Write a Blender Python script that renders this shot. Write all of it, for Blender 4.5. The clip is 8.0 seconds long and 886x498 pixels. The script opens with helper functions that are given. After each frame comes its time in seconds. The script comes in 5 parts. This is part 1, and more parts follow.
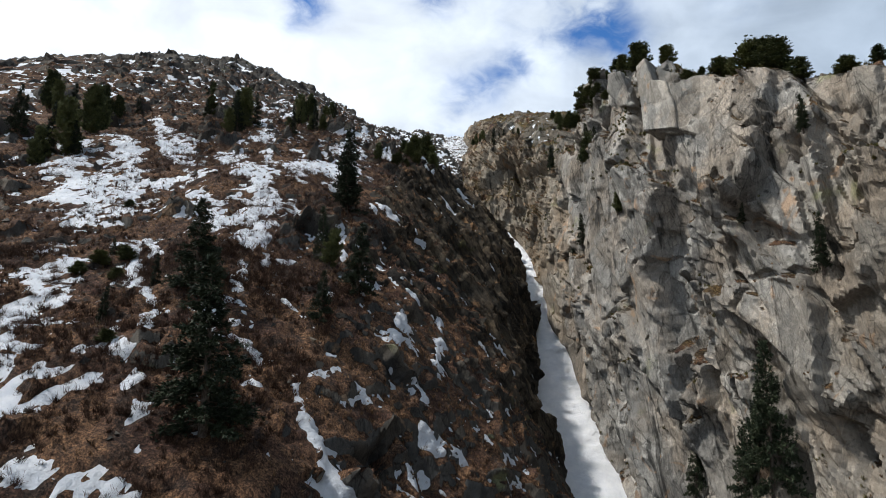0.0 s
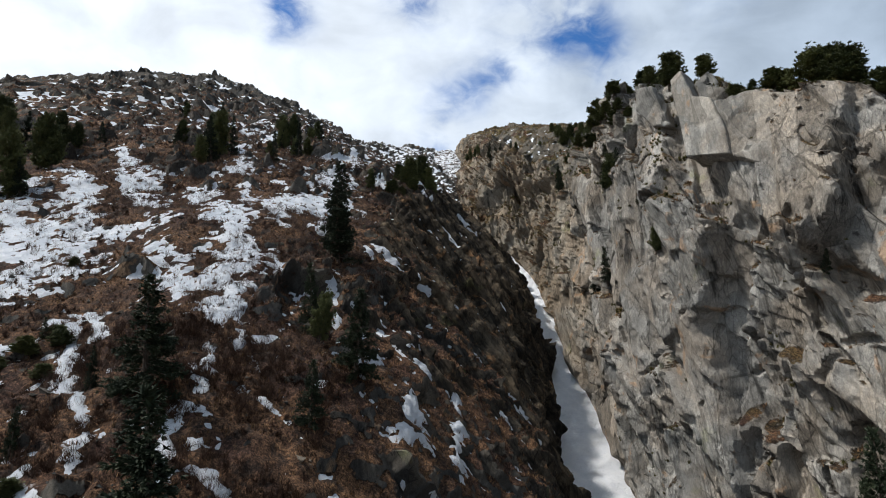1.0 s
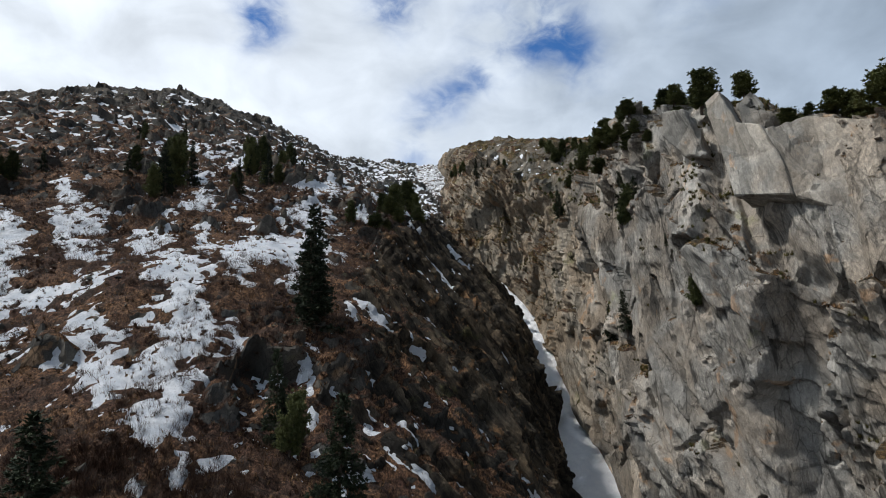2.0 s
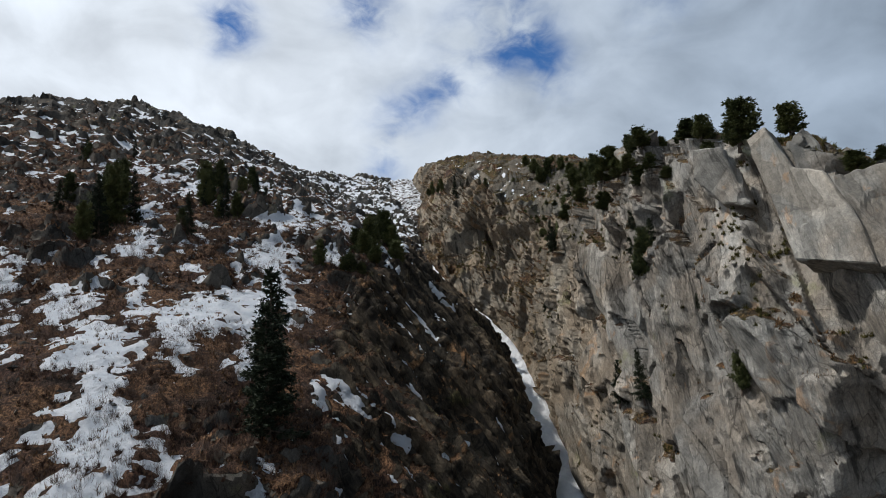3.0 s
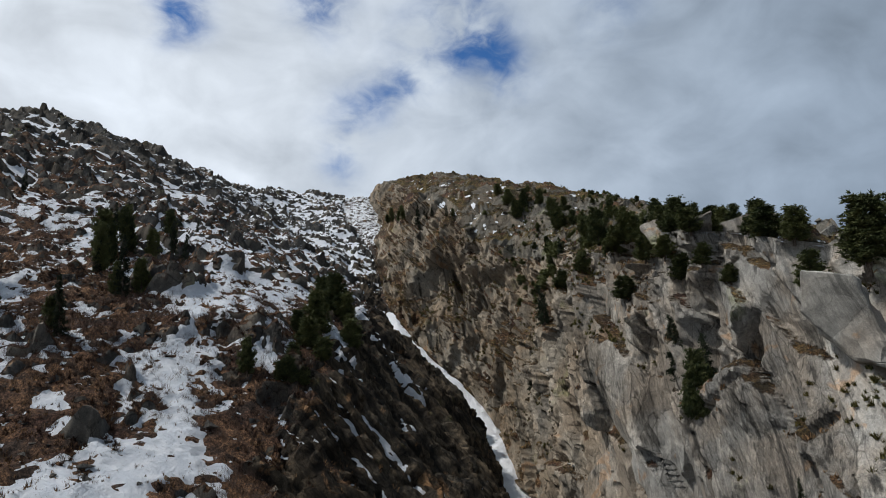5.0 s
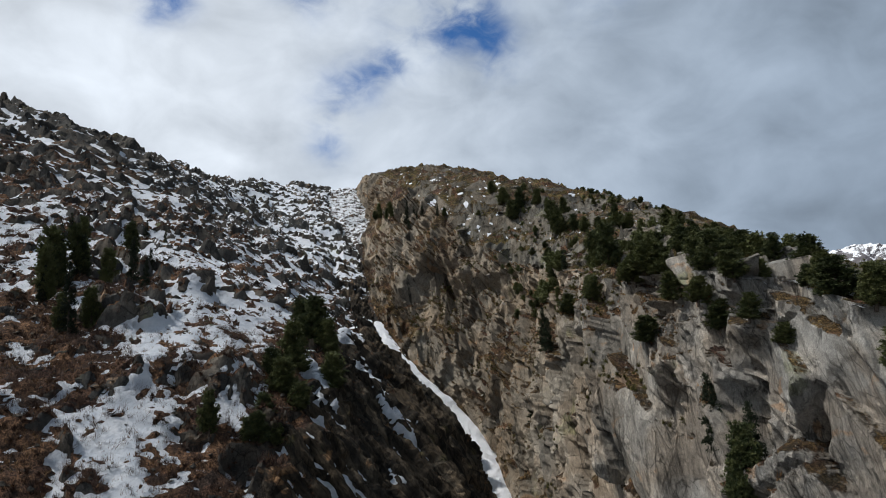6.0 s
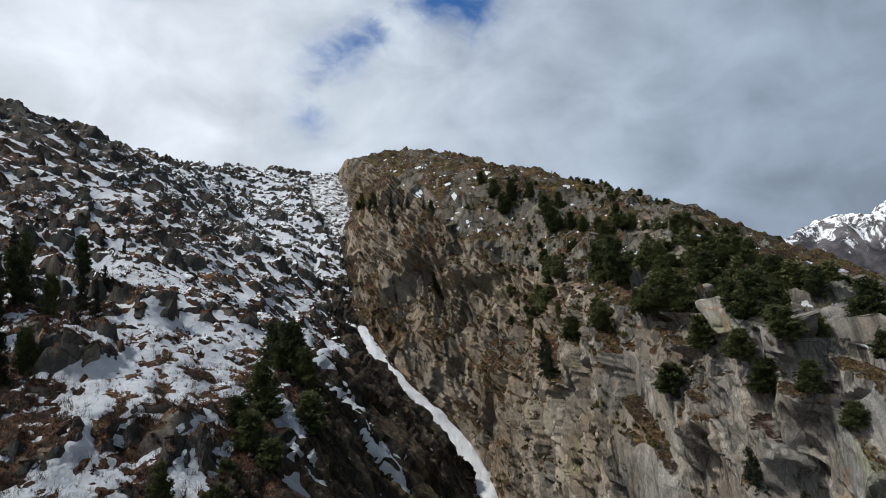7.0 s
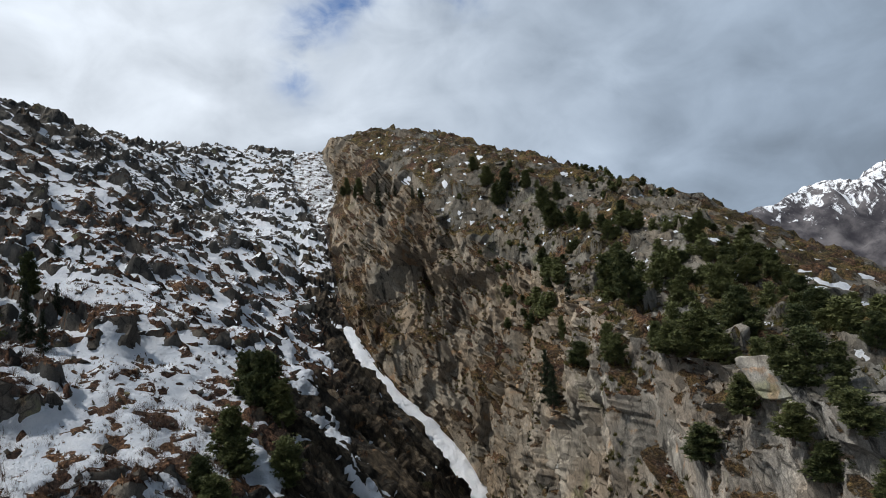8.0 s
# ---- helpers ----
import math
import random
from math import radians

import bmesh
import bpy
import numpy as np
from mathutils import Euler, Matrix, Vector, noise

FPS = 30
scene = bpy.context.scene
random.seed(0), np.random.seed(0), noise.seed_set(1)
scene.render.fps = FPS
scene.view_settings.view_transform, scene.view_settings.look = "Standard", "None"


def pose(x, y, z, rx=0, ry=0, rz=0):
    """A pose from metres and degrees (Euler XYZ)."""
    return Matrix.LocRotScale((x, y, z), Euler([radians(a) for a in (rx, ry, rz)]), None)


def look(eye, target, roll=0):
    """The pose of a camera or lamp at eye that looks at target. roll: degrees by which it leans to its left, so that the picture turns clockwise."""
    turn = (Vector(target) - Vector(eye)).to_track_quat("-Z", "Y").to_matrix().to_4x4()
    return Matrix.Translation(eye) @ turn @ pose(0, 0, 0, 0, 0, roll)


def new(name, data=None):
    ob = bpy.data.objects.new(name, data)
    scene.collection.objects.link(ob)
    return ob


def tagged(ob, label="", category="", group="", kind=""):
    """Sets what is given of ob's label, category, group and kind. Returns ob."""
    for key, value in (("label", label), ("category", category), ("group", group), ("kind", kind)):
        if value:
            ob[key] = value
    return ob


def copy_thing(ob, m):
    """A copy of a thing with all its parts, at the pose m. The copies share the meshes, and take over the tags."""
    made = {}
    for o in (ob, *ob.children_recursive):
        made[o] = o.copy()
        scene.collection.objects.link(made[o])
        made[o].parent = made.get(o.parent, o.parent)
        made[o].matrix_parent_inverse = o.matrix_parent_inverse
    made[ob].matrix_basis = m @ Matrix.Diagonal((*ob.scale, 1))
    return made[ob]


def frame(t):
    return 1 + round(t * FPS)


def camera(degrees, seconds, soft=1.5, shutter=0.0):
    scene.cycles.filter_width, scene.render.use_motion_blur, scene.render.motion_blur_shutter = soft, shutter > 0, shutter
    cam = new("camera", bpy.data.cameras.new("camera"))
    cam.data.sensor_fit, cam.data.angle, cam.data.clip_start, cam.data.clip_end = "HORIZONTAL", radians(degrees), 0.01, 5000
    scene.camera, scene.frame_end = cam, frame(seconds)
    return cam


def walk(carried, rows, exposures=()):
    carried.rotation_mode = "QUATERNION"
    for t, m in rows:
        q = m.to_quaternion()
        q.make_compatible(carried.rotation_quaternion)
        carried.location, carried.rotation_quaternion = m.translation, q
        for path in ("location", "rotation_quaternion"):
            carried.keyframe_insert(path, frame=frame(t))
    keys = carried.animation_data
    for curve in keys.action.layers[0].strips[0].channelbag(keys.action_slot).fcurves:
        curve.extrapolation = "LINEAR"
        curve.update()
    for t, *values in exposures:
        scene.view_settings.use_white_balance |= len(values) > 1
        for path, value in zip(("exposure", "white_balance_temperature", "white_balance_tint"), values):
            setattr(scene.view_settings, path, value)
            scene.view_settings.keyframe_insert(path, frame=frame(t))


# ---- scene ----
cam = camera(71.4, 8.0, soft=1.0)
PATH = [
    (0, (1.822, 0.727, 40.337), (1.813, 2.705, 40.635), 1.8),
    (0.5, (-0.321, 10.149, 45.733), (-0.31, 12.124, 46.042), 0.7),
    (1, (-2.135, 19.188, 51.064), (-2.108, 21.161, 51.387), 0.0),
    (1.5, (-3.586, 28.242, 56.515), (-3.532, 30.213, 56.849), -0.7),
    (3, (-5.835, 54.248, 73.539), (-5.651, 56.206, 73.902), -2.0),
    (3.5, (-6.108, 61.83, 79.309), (-5.892, 63.785, 79.671), -2.2),
    (4, (-5.617, 68.356, 84.772), (-5.369, 70.308, 85.13), -2.7),
    (4.5, (-5.717, 75.533, 89.901), (-5.42, 77.478, 90.262), -2.5),
    (6, (-3.764, 94.286, 104.506), (-3.399, 96.231, 104.797), -2.5),
    (6.5, (-3.13, 99.837, 109.369), (-2.743, 101.784, 109.612), -2.8),
    (7, (-1.903, 105.592, 114.147), (-1.494, 107.539, 114.346), -3.3),
    (7.5, (-0.913, 110.9, 118.656), (-0.482, 112.847, 118.809), -3.6),
    (8, (0.495, 116.316, 123.044), (0.933, 118.265, 123.135), -3.9),
]
EXPOSURES = [(0, 0.42), (1.5, 0.24), (3.5, -0.06), (4.5, -0.1), (8, -0.03)]
walk(cam, [(t, look(eye, target, roll)) for t, eye, target, roll in PATH], EXPOSURES)

# ---- light ----
SUN_DIR = Vector((-0.56, 0.0, 0.83)).normalized()
sun = new("sun", bpy.data.lights.new("sun", "SUN"))
sun.data.energy, sun.data.angle, sun.data.color = 3.4, radians(4), (1.0, 0.965, 0.91)
sun.matrix_world = look(SUN_DIR * 500, (0, 0, 0))


class Nodes:
    """Short hand for building a node tree."""

    def __init__(self, tree):
        self.tree = tree
        tree.nodes.clear()

    def add(self, kind, inputs=None, operation=None, use_clamp=None, data_type=None, blend_type=None, interpolation_type=None, attribute_name=None, feature=None):
        node = self.tree.nodes.new(kind)
        if operation is not None:
            node.operation = operation
        if use_clamp is not None:
            node.use_clamp = use_clamp
        if data_type is not None:
            node.data_type = data_type
        if blend_type is not None:
            node.blend_type = blend_type
        if interpolation_type is not None:
            node.interpolation_type = interpolation_type
        if attribute_name is not None:
            node.attribute_name = attribute_name
        if feature is not None:
            node.feature = feature
        for key, value in (inputs or {}).items():
            if isinstance(value, bpy.types.NodeSocket):
                self.tree.links.new(value, node.inputs[key])
            else:
                node.inputs[key].default_value = value
        return node

    def math(self, op, a, b=0.0, c=0.0, clamp=False):
        return self.add("ShaderNodeMath", {0: a, 1: b, 2: c}, operation=op, use_clamp=clamp).outputs[0]

    def vmath(self, op, a, b=(0, 0, 0)):
        return self.add("ShaderNodeVectorMath", {0: a, 1: b}, operation=op)

    def mix(self, f, a, b, blend="MIX"):
        return self.add("ShaderNodeMix", {0: f, 6: a, 7: b}, data_type="RGBA", blend_type=blend).outputs[2]

    def noise(self, v, scale, detail=4.0, rough=0.55, dist=0.0):
        return self.add("ShaderNodeTexNoise", {"Vector": v, "Scale": scale, "Detail": detail, "Roughness": rough, "Distortion": dist})

    def ramp(self, f, *stops, ease="LINEAR"):
        node = self.add("ShaderNodeValToRGB", {0: f})
        node.color_ramp.interpolation = ease
        while len(node.color_ramp.elements) < len(stops):
            node.color_ramp.elements.new(0.5)
        for el, (pos, col) in zip(node.color_ramp.elements, stops):
            el.position, el.color = pos, (col, col, col, 1) if isinstance(col, (int, float)) else (*col, 1)
        return node.outputs[0]

    def step(self, f, lo, hi):
        return self.add("ShaderNodeMapRange", {0: f, 1: lo, 2: hi, 3: 0.0, 4: 1.0}, interpolation_type="SMOOTHSTEP").outputs[0]


def make_world():
    world = bpy.data.worlds.new("world")
    scene.world = world
    world.use_nodes = True
    n = Nodes(world.node_tree)
    d = n.vmath("NORMALIZE", n.add("ShaderNodeTexCoord").outputs["Generated"]).outputs[0]
    sky = n.add("ShaderNodeTexSky")
    sky.sky_type, sky.sun_disc, sky.altitude = "NISHITA", False, 2000.0
    sky.sun_elevation, sky.sun_rotation = math.asin(SUN_DIR.z), math.atan2(SUN_DIR.x, SUN_DIR.y)
    blue = n.mix(1.0, sky.outputs[0], (0.020, 0.070, 0.120, 1), "MULTIPLY")
    # cloud density: billows of several sizes, with clear gaps in places
    wob = n.vmath("SCALE", n.vmath("SUBTRACT", n.noise(d, 6.0, 3, 0.5).outputs["Color"], (0.5, 0.5, 0.5)).outputs[0])
    wob.inputs[3].default_value = 0.05
    dw = n.vmath("NORMALIZE", n.vmath("ADD", d, wob.outputs[0]).outputs[0]).outputs[0]
    dens = n.noise(n.vmath("MULTIPLY", d, (1.0, 1.0, 1.4)).outputs[0], 5.0, 8, 0.55, 0.1).outputs[0]
    gaps = 0.0
    for gap in SKY_GAPS:
        near = n.vmath("DOT_PRODUCT", dw, Vector(gap[:3]).normalized()).outputs["Value"]
        far = n.math("DIVIDE", n.math("SUBTRACT", 1.0, near), gap[3] * gap[3] * 0.5)
        gaps = n.math("ADD", gaps, n.math("MULTIPLY", n.math("EXPONENT", n.math("MULTIPLY", far, -1.0)), gap[4]))
    wisp = n.noise(n.vmath("MULTIPLY", d, (1.0, 1.0, 1.4)).outputs[0], 9.0, 7, 0.5, 0.4).outputs[0]
    wisp = n.math("ADD", n.math("MULTIPLY", wisp, 0.65), n.math("MULTIPLY", n.noise(n.vmath("MULTIPLY", d, (1.0, 1.0, 1.6)).outputs[0], 24.0, 6, 0.55, 0.6).outputs[0], 0.35))
    thin = n.math("MULTIPLY", n.math("MULTIPLY", gaps, 0.8), n.math("ADD", 0.45, n.math("MULTIPLY", n.math("SUBTRACT", 0.58, wisp), 8.0)))
    clear = n.math("MULTIPLY", n.step(thin, -0.1, 2.3), 0.95)
    # brightness: white towards the sun, greyer away from it, with soft billows
    side = n.vmath("DOT_PRODUCT", d, Vector((-0.85, 0.45, 0.25)).normalized()).outputs["Value"]
    billow = n.noise(n.vmath("MULTIPLY", dw, (1.0, 1.0, 1.3)).outputs[0], 3.0, 8, 0.52, 0.3).outputs[0]
    base = n.math("MAXIMUM", n.math("ADD", 0.50, n.math("MULTIPLY", side, 0.40)), 0.12)
    puffs = n.noise(n.vmath("MULTIPLY", d, (1.0, 1.0, 1.5)).outputs[0], 8.0, 7, 0.5, 0.5).outputs[0]
    billow = n.math("ADD", n.math("MULTIPLY", billow, 0.6), n.math("MULTIPLY", puffs, 0.4))
    bright = n.math("MULTIPLY", base, n.math("ADD", 0.02, n.math("MULTIPLY", billow, 2.0)))
    tint = n.mix(n.step(n.math("ADD", side, n.math("MULTIPLY", billow, 0.8)), 0.1, 1.2), (0.73, 0.91, 1.15, 1), (0.90, 0.98, 1.08, 1))
    cloud = n.vmath("SCALE", tint)
    n.tree.links.new(bright, cloud.inputs[3])
    colour = n.mix(clear, cloud.outputs[0], blue)
    bg = n.add("ShaderNodeBackground", {"Color": colour, "Strength": 1.0})
    n.add("ShaderNodeOutputWorld", {"Surface": bg.outputs[0]})


# clear gaps between the clouds: direction, half width, strength
SKY_GAPS = [
    (0.222, 0.852, 0.474, 0.050, 1.0), (0.190, 0.838, 0.515, 0.060, 1.0), (0.110, 0.900, 0.425, 0.032, 1.0), (0.060, 0.912, 0.405, 0.045, 0.75), (0.015, 0.930, 0.375, 0.050, 0.65),
    (0.004, 0.948, 0.315, 0.035, 0.9), (-0.217, 0.843, 0.493, 0.040, 1.6), (-0.028, 0.851, 0.524, 0.045, 1.5), (0.265, 0.868, 0.420, 0.050, 0.7), (0.398, 0.771, 0.497, 0.060, 0.8), (0.10, 0.865, 0.49, 0.06, 0.4), (0.16, 0.885, 0.44, 0.04, 0.6),
]
make_world()

# ---- noise in numpy ----
def bits(i, j, k, seed):
    """Scrambled 32-bit numbers for whole-number places."""
    h = i.astype(np.uint32) * np.uint32(374761393) + j.astype(np.uint32) * np.uint32(668265263) + k.astype(np.uint32) * np.uint32(1440662683) + np.uint32(seed * 974634777 & 0xFFFFFFFF)
    h = (h ^ (h >> np.uint32(15))) * np.uint32(2246822519)
    h = (h ^ (h >> np.uint32(13))) * np.uint32(3266489917)
    return h ^ (h >> np.uint32(16))


def vnoise(p, seed=0):
    """Smooth value noise in -1..1 at the points p (n, 3)."""
    c = np.floor(p).astype(np.int64)
    f = p - c
    f = f * f * f * (f * (f * 6 - 15) + 10)
    out = np.zeros(len(p))
    for dx in (0, 1):
        wx = f[:, 0] if dx else 1 - f[:, 0]
        for dy in (0, 1):
            wy = f[:, 1] if dy else 1 - f[:, 1]
            for dz in (0, 1):
                wz = f[:, 2] if dz else 1 - f[:, 2]
                out += wx * wy * wz * (bits(c[:, 0] + dx, c[:, 1] + dy, c[:, 2] + dz, seed) >> np.uint32(8)) * (1 / 16777215.0)
    return out * 2 - 1


def fbm(p, size, octaves=4, gain=0.5, seed=0):
    out, amp, q = np.zeros(len(p)), 1.0, p / size
    for o in range(octaves):
        out += amp * vnoise(q + 17.3 * o, seed + o)
        q, amp = q * 2.03, amp * gain
    return out


def blocks(p, size, seed=0, tilt=0.5, turn=None):
    """Broken rock: every cell of a jittered grid is a tilted facet of its own. size: the cell's three sizes. Gives height and a random number per cell."""
    q = (p @ turn if turn is not None else p) / np.array(size)
    c = np.floor(q).astype(np.int64)
    edge = min(300.0, max(14.0, 9.0 * min(size)))
    total, height, cell = np.full(len(p), 1e-250), np.zeros(len(p)), np.zeros(len(p))
    f = q - c
    for dx in (-1, 0, 1):
        for dy in (-1, 0, 1):
            for dz in (-1, 0, 1):
                h = bits(c[:, 0] + dx, c[:, 1] + dy, c[:, 2] + dz, seed)
                ox = (h & np.uint32(1023)) * (1 / 1023.0) + dx - f[:, 0]
                oy = ((h >> np.uint32(10)) & np.uint32(1023)) * (1 / 1023.0) + dy - f[:, 1]
                oz = ((h >> np.uint32(20)) & np.uint32(1023)) * (1 / 1023.0) + dz - f[:, 2]
                r = ((h * np.uint32(2654435761)) >> np.uint32(8)) * (1 / 16777215.0)
                w = np.exp(-np.minimum(edge * (ox * ox + oy * oy + oz * oz), 560.0))
                slant = ox * np.sin(r * 91.7) + oy * np.sin(r * 57.3 + 1) + oz * np.sin(r * 133.1 + 2)
                total += w
                height += w * ((r * 2 - 1) * 0.6 + tilt * slant)
                cell += w * r
    return height / total, cell / total


def smooth(x, lo, hi):
    u = np.clip((x - lo) / (hi - lo), 0, 1)
    return u * u * (3 - 2 * u)


# ---- the lie of the land: lines that run up the valley, as (y, x, z) ----
def line(*knots):
    return np.array(knots, float)


FAR_LEFT = line((-60, -320, -30), (60, -320, 30), (200, -320, 118), (350, -300, 195), (420, -300, 160), (700, -300, 40))
LEFT_OUT = line((-60, -180, -25), (60, -180, 30), (120, -180, 66), (200, -180, 112), (280, -180, 165), (350, -180, 206), (420, -180, 180), (700, -180, 60))
LEFT_HIGH = line((-60, -110, -25), (60, -110, 30), (120, -110, 64), (180, -110, 103), (215, -110, 121), (253, -113, 144), (300, -117, 173), (335, -119, 193), (350, -120, 205), (420, -118, 190), (520, -110, 150), (700, -110, 60))
LEFT_MID = line((-60, -65, -25), (60, -65, 30), (100, -65, 52), (123, -65, 66), (133, -65, 74), (152, -65, 86), (181, -65, 102), (200, -65, 113), (240, -65, 130), (263, -65, 143), (300, -65, 158), (350, -65, 176.5), (400, -65, 189), (450, -65, 198), (520, -65, 170), (700, -65, 60))
LEFT_NEAR = line((-60, -32, -28), (60, -32, 29), (80, -32, 44), (95, -32, 53), (120, -32, 66), (135, -32, 76), (161, -32, 86.5), (178, -32, 96), (190, -32, 101.5), (204, -32, 109), (217, -32, 116), (241, -32, 124), (271, -32, 134), (333, -32, 149), (380, -32, 163), (415, -32, 176), (450, -32, 199), (520, -32, 170), (700, -32, 60))
SPUR = line((-60, -20, -34), (60, -17, 24), (80, -15, 36), (100, -13, 49), (130, -12, 62), (150, -14, 76), (165, -12, 82), (178, -10, 90), (190, -9, 97), (205, -8, 102), (222, -6, 107.5), (245, 0, 106), (258, 3, 104), (272, 4, 107), (286, 3, 112), (300, 0, 120), (327, -2, 134), (363, -3, 154), (415, -8, 175), (452, -6, 197), (520, -6, 170), (700, -6, 60))
CHUTE_LEFT = line((-60, 50, -70), (60, 46, -36), (100, 36, -16), (135, 31, 5), (150, 29, 14), (165, 25.5, 24), (178, 29.5, 32), (200, 31.5, 45), (222, 32, 57), (248, 32.5, 72), (255, 32, 77), (262, 28, 84), (272, 14, 98.5), (286, 9.5, 108), (296, 9.5, 114.5), (327, 8.8, 131), (350, 8.5, 144), (363, 3, 151), (400, -3, 168), (430, -4, 183), (452, -1, 195), (520, 0, 170), (700, 0, 60))
CHUTE_RIGHT = line((-60, 62, -70), (60, 56, -36), (100, 49, -16), (140, 42.5, 8), (172, 41, 28), (200, 38.5, 45), (222, 37.5, 57), (255, 36.5, 77), (262, 34, 83), (272, 18, 98.5), (286, 13, 108), (296, 10.3, 114.5), (327, 9.4, 131), (350, 9.5, 144), (363, 14, 151), (415, 16, 174), (452, 11, 195), (520, 11, 170), (700, 11, 60))
CLIFF_LOW = line((-60, 110, -40), (60, 68, 10), (90, 55, 25), (105, 50, 33), (120, 43, 36), (137, 39, 43), (153, 36, 46), (172, 38.5, 60), (200, 37.5, 75), (222, 38.5, 82), (248, 42, 88), (262, 41, 96), (272, 34, 103), (286, 25, 113), (311, 21, 131), (327, 17, 140), (363, 16, 158), (415, 17, 180), (452, 12, 195.5), (520, 12, 170), (700, 12, 60))
CLIFF_HIGH = line((-60, 130, 0), (60, 76, 50), (90, 57, 60), (103, 48, 63), (115, 41, 72), (126, 36, 80), (143, 38, 80), (160, 38, 88), (178, 36.5, 95), (200, 39.5, 105), (222, 43, 104), (245, 47.5, 106), (263, 51, 115), (284, 44, 128), (294, 31, 129), (311, 26, 139), (327, 21, 148), (363, 19, 166), (415, 18, 186), (452, 12.5, 196), (520, 13, 170), (700, 13, 60))
RIM = line((-60, 150, 20), (60, 84, 70), (75, 72, 78), (85, 67, 82.5), (98, 63, 87), (109, 58.5, 91), (117, 53, 94.5), (125, 47, 98.5), (131, 43.5, 103), (150, 42, 109), (164, 40.5, 112), (180, 41.5, 112.5), (196, 42, 114), (213, 46, 117), (240, 53, 121), (263, 55, 124), (284, 48, 132.5), (295, 39, 140), (317, 35, 154.5), (334, 32, 161), (380, 26, 182), (435, 20, 199), (452, 14, 197), (520, 14, 170), (700, 14, 60))
BENCH = line((-60, 180, 10), (60, 105, 66), (98, 88, 82), (115, 78, 88), (131, 66, 97), (150, 62, 106.5), (164, 58, 112), (180, 60, 114.5), (196, 63, 117), (213, 64, 123), (240, 66, 130), (263, 66, 136), (284, 66, 147), (317, 55, 161), (334, 50, 168), (380, 48, 187), (435, 40, 202), (452, 30, 200), (520, 25, 170), (700, 25, 60))
CREST = line((-60, 220, 0), (60, 130, 55), (98, 110, 75), (131, 95, 90), (150, 85, 102), (164, 75, 109), (180, 75, 113), (196, 78, 116), (213, 80, 122), (240, 85, 133), (263, 88, 141), (284, 90, 149.5), (317, 80, 163), (334, 72, 168), (380, 70, 184), (435, 60, 199), (452, 55, 198), (520, 40, 170), (700, 40, 60))
BACK_SLOPE = line((-60, 300, -30), (60, 200, 20), (131, 160, 55), (196, 125, 105), (240, 128, 121), (284, 135, 134), (334, 125, 146), (435, 120, 160), (520, 100, 140), (700, 100, 50))
FAR_RIGHT = line((-60, 420, -60), (196, 400, -40), (435, 400, 0), (700, 400, -20))

ROWS_Y = np.concatenate([np.arange(-60, 30, 6), np.arange(30, 70, 1.0), np.arange(70, 88, 0.5), np.arange(88, 205, 0.36), np.arange(205, 300, 0.55), np.arange(300, 460, 1.2), np.arange(460, 705, 12)])


def along(knots):
    """The line at every row of the land: straight between knots, then rounded a little."""
    y = ROWS_Y
    out = []
    for col in (1, 2):
        acc = np.zeros(len(y))
        for shift, w in ((-6, 1), (-3, 2), (0, 3), (3, 2), (6, 1)):
            acc += w * np.interp(y + shift, knots[:, 0], knots[:, col])
        out.append(acc / 9)
    return np.stack([out[0], y, out[1]], 1)


def sheet(lines, counts, round_off=0.0):
    """A grid of points (rows, columns, 3) through the lines; counts: columns between each pair."""
    ls = [along(k) for k in lines]
    cols = []
    for i, count in enumerate(counts):
        a, b = ls[i], ls[i + 1]
        ma = (b - ls[i - 1]) * 0.5 if i else b - a
        mb = (ls[i + 2] - a) * 0.5 if i + 2 < len(ls) else b - a
        cap = np.linalg.norm(b - a, axis=1, keepdims=True)
        for m in (ma, mb):
            m *= np.minimum(1, cap / np.maximum(np.linalg.norm(m, axis=1, keepdims=True), 1e-6)) * round_off
        for k in range(count + (i == len(counts) - 1)):
            u = k / count
            if round_off:
                p = (2 * u**3 - 3 * u**2 + 1) * a + (u**3 - 2 * u**2 + u) * ma + (-2 * u**3 + 3 * u**2) * b + (u**3 - u**2) * mb
                p[:, 1] = ROWS_Y
            else:
                p = a + (b - a) * u
            cols.append(p)
    return np.stack(cols, 1)


def grid_normals(g):
    n = np.cross(np.gradient(g, axis=1), np.gradient(g, axis=0))
    return n / np.maximum(np.linalg.norm(n, axis=2, keepdims=True), 1e-9)


def soften(n, times=6):
    for _ in range(times):
        n = (n + np.roll(n, 1, 0) + np.roll(n, -1, 0) + np.roll(n, 1, 1) + np.roll(n, -1, 1)) / 5
    return n / np.maximum(np.linalg.norm(n, axis=2, keepdims=True), 1e-9)


def grid_faces(rows, cols, keep=None):
    i = np.arange(rows * cols).reshape(rows, cols)
    f = np.stack([i[:-1, :-1], i[:-1, 1:], i[1:, 1:], i[1:, :-1]], 2).reshape(-1, 4)
    return f if keep is None else f[keep]


